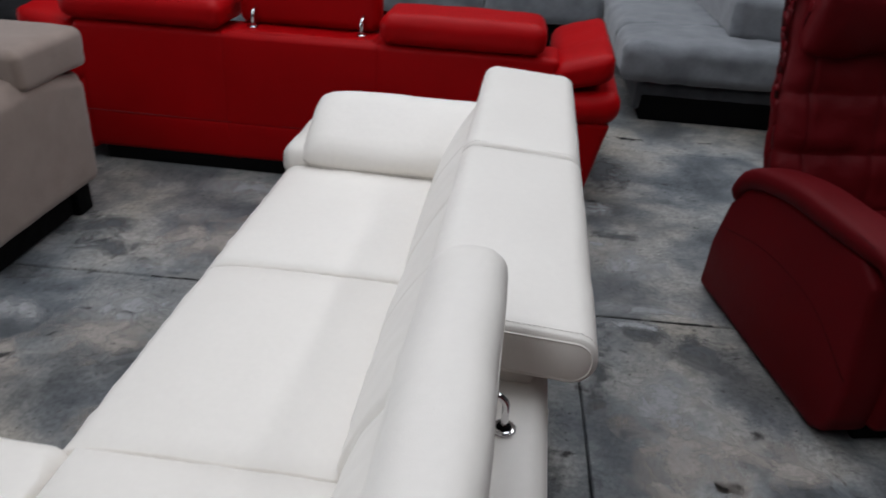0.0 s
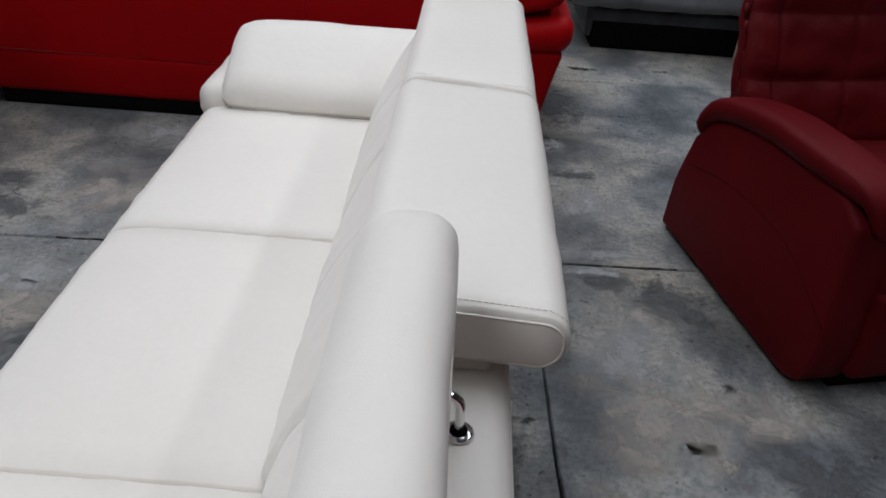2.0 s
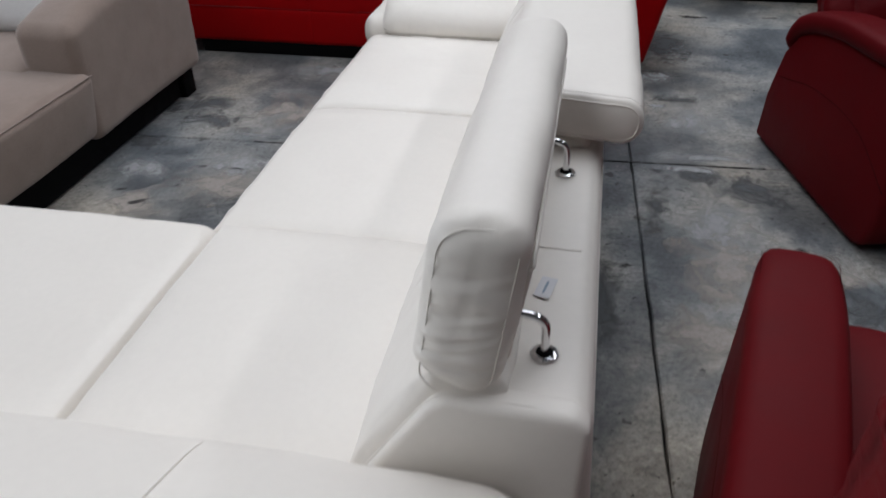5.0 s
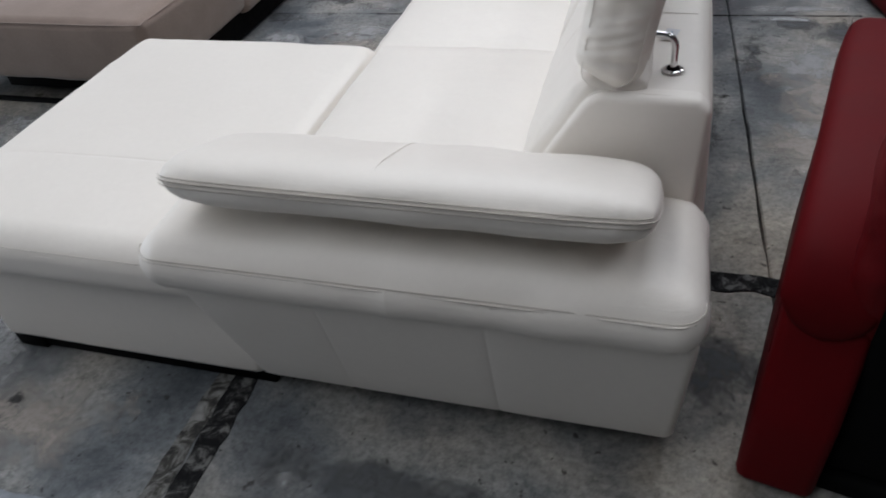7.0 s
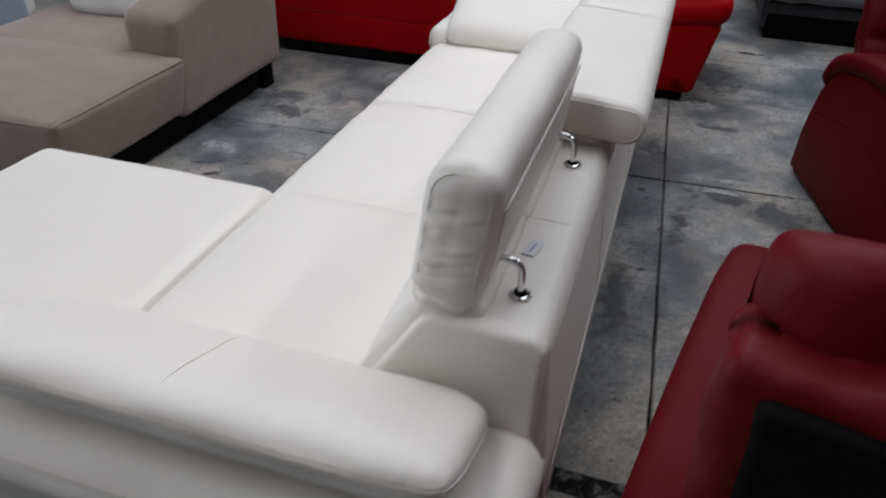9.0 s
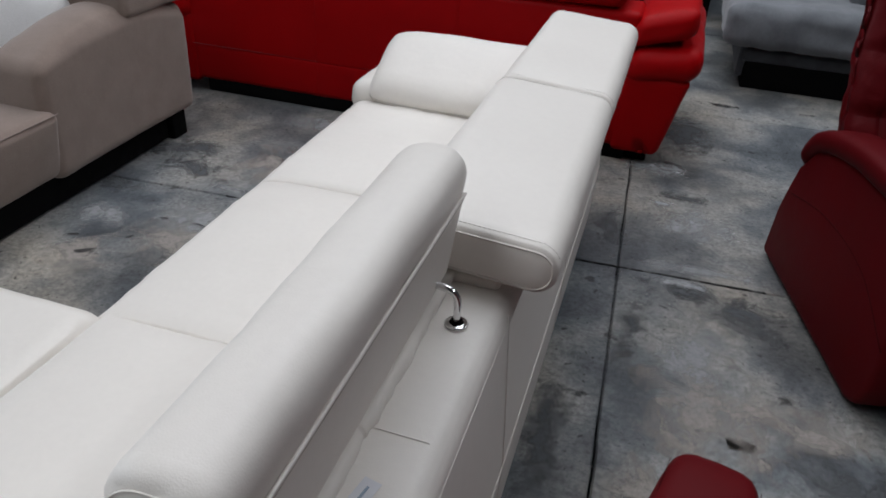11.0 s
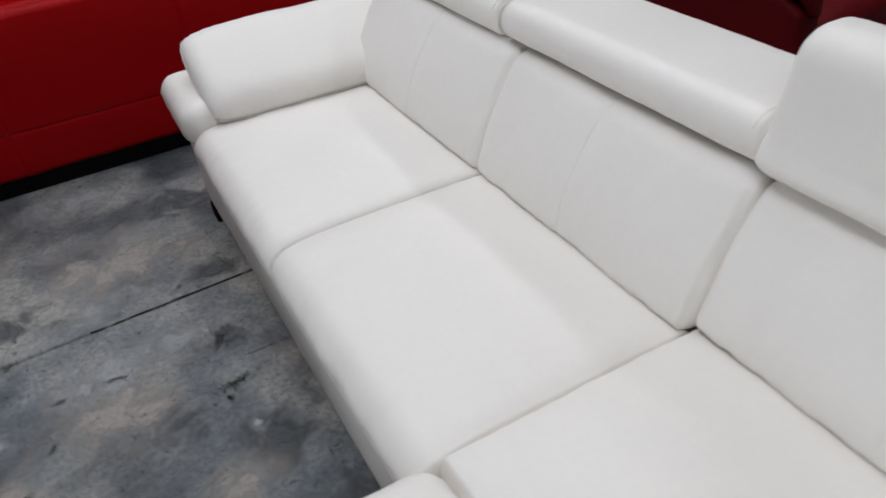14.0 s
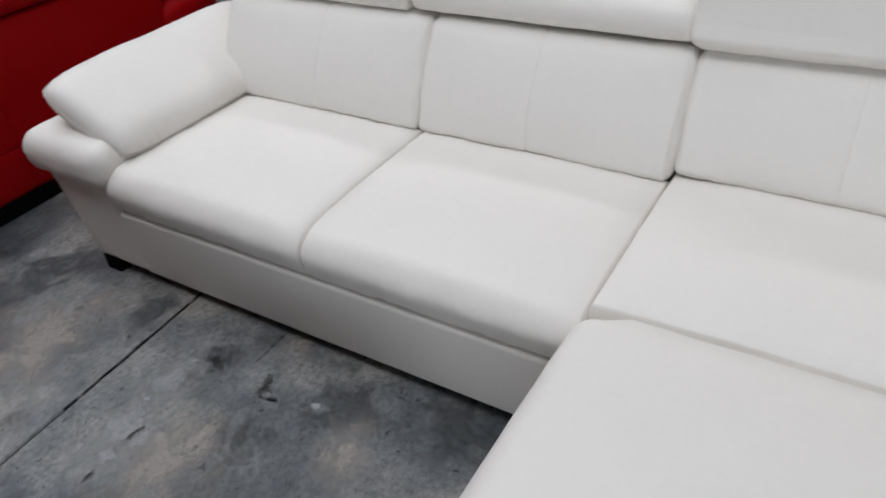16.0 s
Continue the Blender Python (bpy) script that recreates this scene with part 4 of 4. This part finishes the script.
dark.matrix_world = pose(-1.93, 2.52, 0.655, 5, 4, 6)

wood = thing("wooden_chair", (2.63, 3.385, 0), "pale wooden chair with plain square legs", "chair", turn=3)
for x, y in ((-0.2, -0.2), (0.2, -0.2), (-0.2, 0.2), (0.2, 0.2)):
    part("leg", box((x - 0.02, y - 0.02, 0), (x + 0.02, y + 0.02, 0.42)), BEECH, wood)
for y in (-0.2, 0.2):
    part("stretcher", box((-0.18, y - 0.01, 0.18), (0.18, y + 0.01, 0.21)), BEECH, wood)
part("seat", box((-0.23, -0.23, 0.42), (0.23, 0.23, 0.455), 0.01), BEECH, wood)

# ---- floor: concrete slabs with open joints ----
TURN = 2.4
grid = Matrix.Rotation(radians(TURN), 4, "Z")
corner = Vector((1.086, 1.345, 0))
slab_mesh = {}


def slab_piece(w, d):
    key = (round(w, 3), round(d, 3))
    if key not in slab_mesh:
        bm = bmesh.new()
        rim = [(w * k / 90, 0) for k in range(90)] + [(w, d * k / 66) for k in range(66)] + [(w - w * k / 90, d) for k in range(90)] + [(0, d - d * k / 66) for k in range(66)]
        rings = []
        for inset, z in ((0.0, -0.04), (0.0, -0.005), (0.005, 0.0)):
            ring = []
            for x, y in rim:
                chip = 0.0080 * max(0.0, noise.noise(Vector((x * 5, y * 5, 1.7)))) + 0.0034 * max(0.0, noise.noise(Vector((x * 31, y * 31, 5.1))))
                inx, iny = (1 if x <= 0 else -1 if x >= w else 0), (1 if y <= 0 else -1 if y >= d else 0)
                ring.append(bm.verts.new((x + inx * (inset + chip), y + iny * (inset + chip), z)))
            rings.append(ring)
        for a, b in zip(rings, rings[1:]):
            for k in range(len(rim)):
                n = (k + 1) % len(rim)
                bm.faces.new((a[k], a[n], b[n], b[k]))
        bm.faces.new(rings[2])
        me = bpy.data.meshes.new("floor_slab")
        bm.to_mesh(me)
        bm.free()
        me.materials.append(CONCRETE)
        slab_mesh[key] = me
    return slab_mesh[key]


GAP = 0.0022
for i in range(-5, 5):
    for j in range(-6, 8):
        piece = new("floor_slab", slab_piece(2.46 - GAP, 1.75 - GAP))
        piece.parent = floor
        piece.matrix_basis = Matrix.Translation(corner) @ grid @ Matrix.Translation((2.46 * i + GAP / 2, 1.75 * j + GAP / 2, 0))


def ragged(lo, hi, rough, z, seed):
    """A flat strip or patch with uneven edges."""
    bm = bmesh.new()
    w, d = hi[0] - lo[0], hi[1] - lo[1]
    nx, ny = max(4, int(w / 0.03)), max(4, int(d / 0.03))
    rim = [(lo[0] + w * k / nx, lo[1]) for k in range(nx)] + [(hi[0], lo[1] + d * k / ny) for k in range(ny)]
    rim += [(hi[0] - w * k / nx, hi[1]) for k in range(nx)] + [(lo[0], hi[1] - d * k / ny) for k in range(ny)]
    low, high = [], []
    for x, y in rim:
        q = Vector((x + rough * (noise.noise(Vector((x * 14, y * 14, seed))) + 0.5 * noise.noise(Vector((x * 45, y * 45, seed)))),
                    y + rough * (noise.noise(Vector((x * 14, y * 14, seed + 9))) + 0.5 * noise.noise(Vector((x * 45, y * 45, seed + 9)))), 0))
        low.append(bm.verts.new((q.x, q.y, -0.002)))
        high.append(bm.verts.new((q.x, q.y, z)))
    for k in range(len(rim)):
        n = (k + 1) % len(rim)
        bm.faces.new((low[k], low[n], high[n], high[k]))
    bmesh.ops.triangle_fill(bm, edges=[e for e in bm.edges if all(v in set(high) for v in e.verts)], use_beauty=True)
    bmesh.ops.recalc_face_normals(bm, faces=bm.faces)
    return bm


def patch(at, rx, ry, turn, z):
    bm = bmesh.new()
    m = Matrix.Rotation(radians(turn), 3, "Z")
    bm.faces.new([bm.verts.new(m @ Vector((a * rx, b * ry, 0)) + Vector((*at, z))) for a, b in ((-1, -1), (1, -1), (1, 1), (-1, 1))])
    return bm


def on_floor(name, bm, material, label):
    ob = part(name, bm, material, floor, label)
    return ob


on_floor("tar_strip", ragged((-0.098, -4.5), (-0.040, -0.45), 0.011, 0.003, 1.0), TAR, "black tar strip in the floor joint")
on_floor("joint_filler", ragged((-0.150, -4.5), (-0.102, -0.45), 0.010, 0.002, 2.0), RUBBLE, "broken concrete filler beside the tar strip")
for lo, hi, seed in (((-1.6, -0.0035), (0.0, 0.0035), 11.0), ((0.0, -0.0035), (0.52, 0.0035), 12.0)):
    crack = ragged(lo, hi, 0.0045, 0.0008, seed)
    bmesh.ops.transform(crack, matrix=Matrix.Translation(corner) @ grid, verts=crack.verts)
    on_floor("joint_filler", crack, TAR, "thin broken black filler in the slab joint")
on_floor("tar_strip", ragged((-0.3, -0.430), (1.95, -0.360), 0.013, 0.003, 3.0), TAR, "black tar strip in the floor joint")
on_floor("tar_strip", ragged((-1.352, -3.5), (-1.312, -0.35), 0.011, 0.003, 4.0), TAR, "black tar strip in the floor joint")
on_floor("tar_strip", ragged((-1.66, -0.475), (-1.48, -0.435), 0.011, 0.003, 5.0), TAR, "short black tar patch on the floor")
def floor_marks(material, label, z, spots):
    """Thin irregular patches on the slabs, stains and some painted shade: (middle, half length, half width, turn)."""
    for k, (at, rx, ry, turn) in enumerate(spots):
        on_floor("stain", patch(at, rx, ry, turn, z + 0.00004 * k), material, label)


floor_marks(SLATE, "dark grey patch on the concrete, in places painted shade", 0.0004, [
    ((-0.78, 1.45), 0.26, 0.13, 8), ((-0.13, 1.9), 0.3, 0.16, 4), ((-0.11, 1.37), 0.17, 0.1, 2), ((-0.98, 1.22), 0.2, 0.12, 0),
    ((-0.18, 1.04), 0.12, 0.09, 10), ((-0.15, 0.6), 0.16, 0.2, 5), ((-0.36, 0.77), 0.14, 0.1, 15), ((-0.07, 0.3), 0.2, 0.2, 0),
    # darker strip along the sofa back; the last patch paints the far recliner's shade
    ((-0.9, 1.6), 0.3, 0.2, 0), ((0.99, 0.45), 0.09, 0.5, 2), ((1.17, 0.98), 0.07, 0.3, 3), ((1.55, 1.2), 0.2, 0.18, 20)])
floor_marks(SLATE, "dark grey patch on the concrete, in places painted shade", 0.00088, [
    ((1.4, 1.27), 0.42, 0.06, 3), ((1.27, 2.74), 0.17, 0.5, -16), ((1.82, 0.5), 0.34, 0.17, 10), ((1.02, 1.62), 0.12, 0.26, 0),
    # the last patch paints the shade in the gap between sofa and near recliner
    ((1.3, 2.02), 0.22, 0.1, 0), ((0.35, -1.15), 0.5, 0.1, 0), ((-0.52, -1.42), 0.3, 0.2, 0), ((1.03, -0.7), 0.16, 0.24, 0)])
floor_marks(BEIGE, "warm beige dusty patch on the concrete", 0.0012, [
    ((-0.4, 1.6), 0.36, 0.3, 8), ((-0.18, 1.56), 0.14, 0.14, 0), ((-0.03, 0.86), 0.12, 0.15, 0), ((-0.27, 0.5), 0.17, 0.15, 0),
    ((-0.5, 0.88), 0.3, 0.16, 10), ((-0.76, 0.72), 0.2, 0.25, 0), ((1.7, 0.68), 0.26, 0.16, 0), ((1.4, 0.66), 0.34, 0.44, 0),
    ((1.3, 0.28), 0.24, 0.3, 0), ((-1.7, -0.22), 0.5, 0.4, 0), ((-0.55, -1.17), 0.36, 0.16, 10)])
floor_marks(DUST, "pale dusty patch on the concrete", 0.00164, [
    ((-0.3, 1.1), 0.22, 0.14, 0), ((-0.52, 1.06), 0.26, 0.15, 4), ((-0.86, 0.98), 0.24, 0.14, 0), ((-0.46, 2.12), 0.36, 0.16, 0),
    ((1.17, 2.28), 0.2, 0.12, 10), ((1.36, 0.9), 0.2, 0.36, 0), ((1.36, 1.76), 0.24, 0.24, 0), ((1.34, 1.42), 0.4, 0.04, 3),
    ((1.3, 1.31), 0.26, 0.03, 3), ((-0.88, -1.02), 0.36, 0.3, 20), ((1.82, 0.3), 0.3, 0.18, 0), ((-0.53, 1.335), 0.16, 0.03, 2.4)])
floor_marks(DUST, "pale dusty patch on the concrete", 0.00212, [
    ((-1.5, 0.1), 0.4, 0.3, 0), ((0.45, -1.35), 0.35, 0.15, 0)])
on_floor("crack", ragged((-0.145, 0.918), (0.005, 0.9195), 0.006, 0.0009, 8.0), TAR, "thin crack in the concrete")
floor_marks(STAIN, "dark stain on the concrete", 0.0022, [
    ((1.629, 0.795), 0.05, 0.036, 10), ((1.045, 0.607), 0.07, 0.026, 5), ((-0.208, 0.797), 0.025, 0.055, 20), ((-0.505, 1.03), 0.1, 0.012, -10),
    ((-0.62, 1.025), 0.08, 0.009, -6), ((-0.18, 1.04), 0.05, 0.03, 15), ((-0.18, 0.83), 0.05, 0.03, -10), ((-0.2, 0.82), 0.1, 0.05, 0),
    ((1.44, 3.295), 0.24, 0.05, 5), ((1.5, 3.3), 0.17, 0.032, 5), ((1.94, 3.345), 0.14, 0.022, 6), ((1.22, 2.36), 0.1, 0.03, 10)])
floor_marks(STAIN, "dark stain on the concrete", 0.00268, [
    ((-0.241, 1.341), 0.035, 0.03, 0), ((-0.19, 1.005), 0.06, 0.035, 20), ((1.7, 0.5), 0.03, 0.022, 0), ((1.25, 0.15), 0.025, 0.02, 0),
    ((-0.442, 0.847), 0.06, 0.014, 20), ((-0.75, 0.72), 0.1, 0.014, 35), ((-0.86, 0.8), 0.07, 0.01, 30), ((-1.05, -1.05), 0.05, 0.02, 30),
    ((-0.62, -1.12), 0.035, 0.02, 60), ((-0.66, 0.86), 0.05, 0.009, 60), ((-0.7, 1.1), 0.02, 0.016, 0)])
floor_marks(CHALK, "pale chalky smear on the concrete", 0.0032, [
    ((-0.188, 0.66), 0.035, 0.085, 28), ((-0.379, 1.094), 0.035, 0.03, 0), ((1.22, 1.92), 0.1, 0.05, 15), ((1.14, 2.3), 0.09, 0.035, -15),
    ((1.26, 2.265), 0.08, 0.022, -15), ((1.09, 2.38), 0.04, 0.03, 0), ((1.34, 1.8), 0.08, 0.04, -20), ((1.3, 1.3), 0.22, 0.028, 2.4),
    ((1.18, 1.2), 0.08, 0.02, 0), ((-0.55, 1.33), 0.12, 0.03, 5), ((-0.98, -0.72), 0.1, 0.14, 20), ((-0.9, -0.92), 0.08, 0.05, 40)])
floor_marks(CHALK, "pale chalky smear on the concrete", 0.00368, [
    ((-1.08, -0.62), 0.06, 0.05, 0), ((1.62, 2.95), 0.1, 0.02, 0), ((0.15, -1.2), 0.05, 0.03, 30), ((-0.05, 2.02), 0.12, 0.04, 10)])
on_floor("repair_patch", ragged((-1.30, -3.2), (-0.165, -1.345), 0.008, 0.0022, 6.0), REPAIR, "smoother blue-grey repair in the concrete")
for x, w, y0, y1 in ((4.9, 0.45, -2.5, 9.5), (0.3, 5.0, 0.6, 7.8), (-1.5, 1.8, -6.0, 0.0)):
    panel = tagged(new("roof_light_panel", box((x - w / 2, y0, 5.96), (x + w / 2, y1, 5.99), 0)), "long milky roof light panel", "roof light", "roof lights", "structure")
    panel.data.materials.append(GLOW)
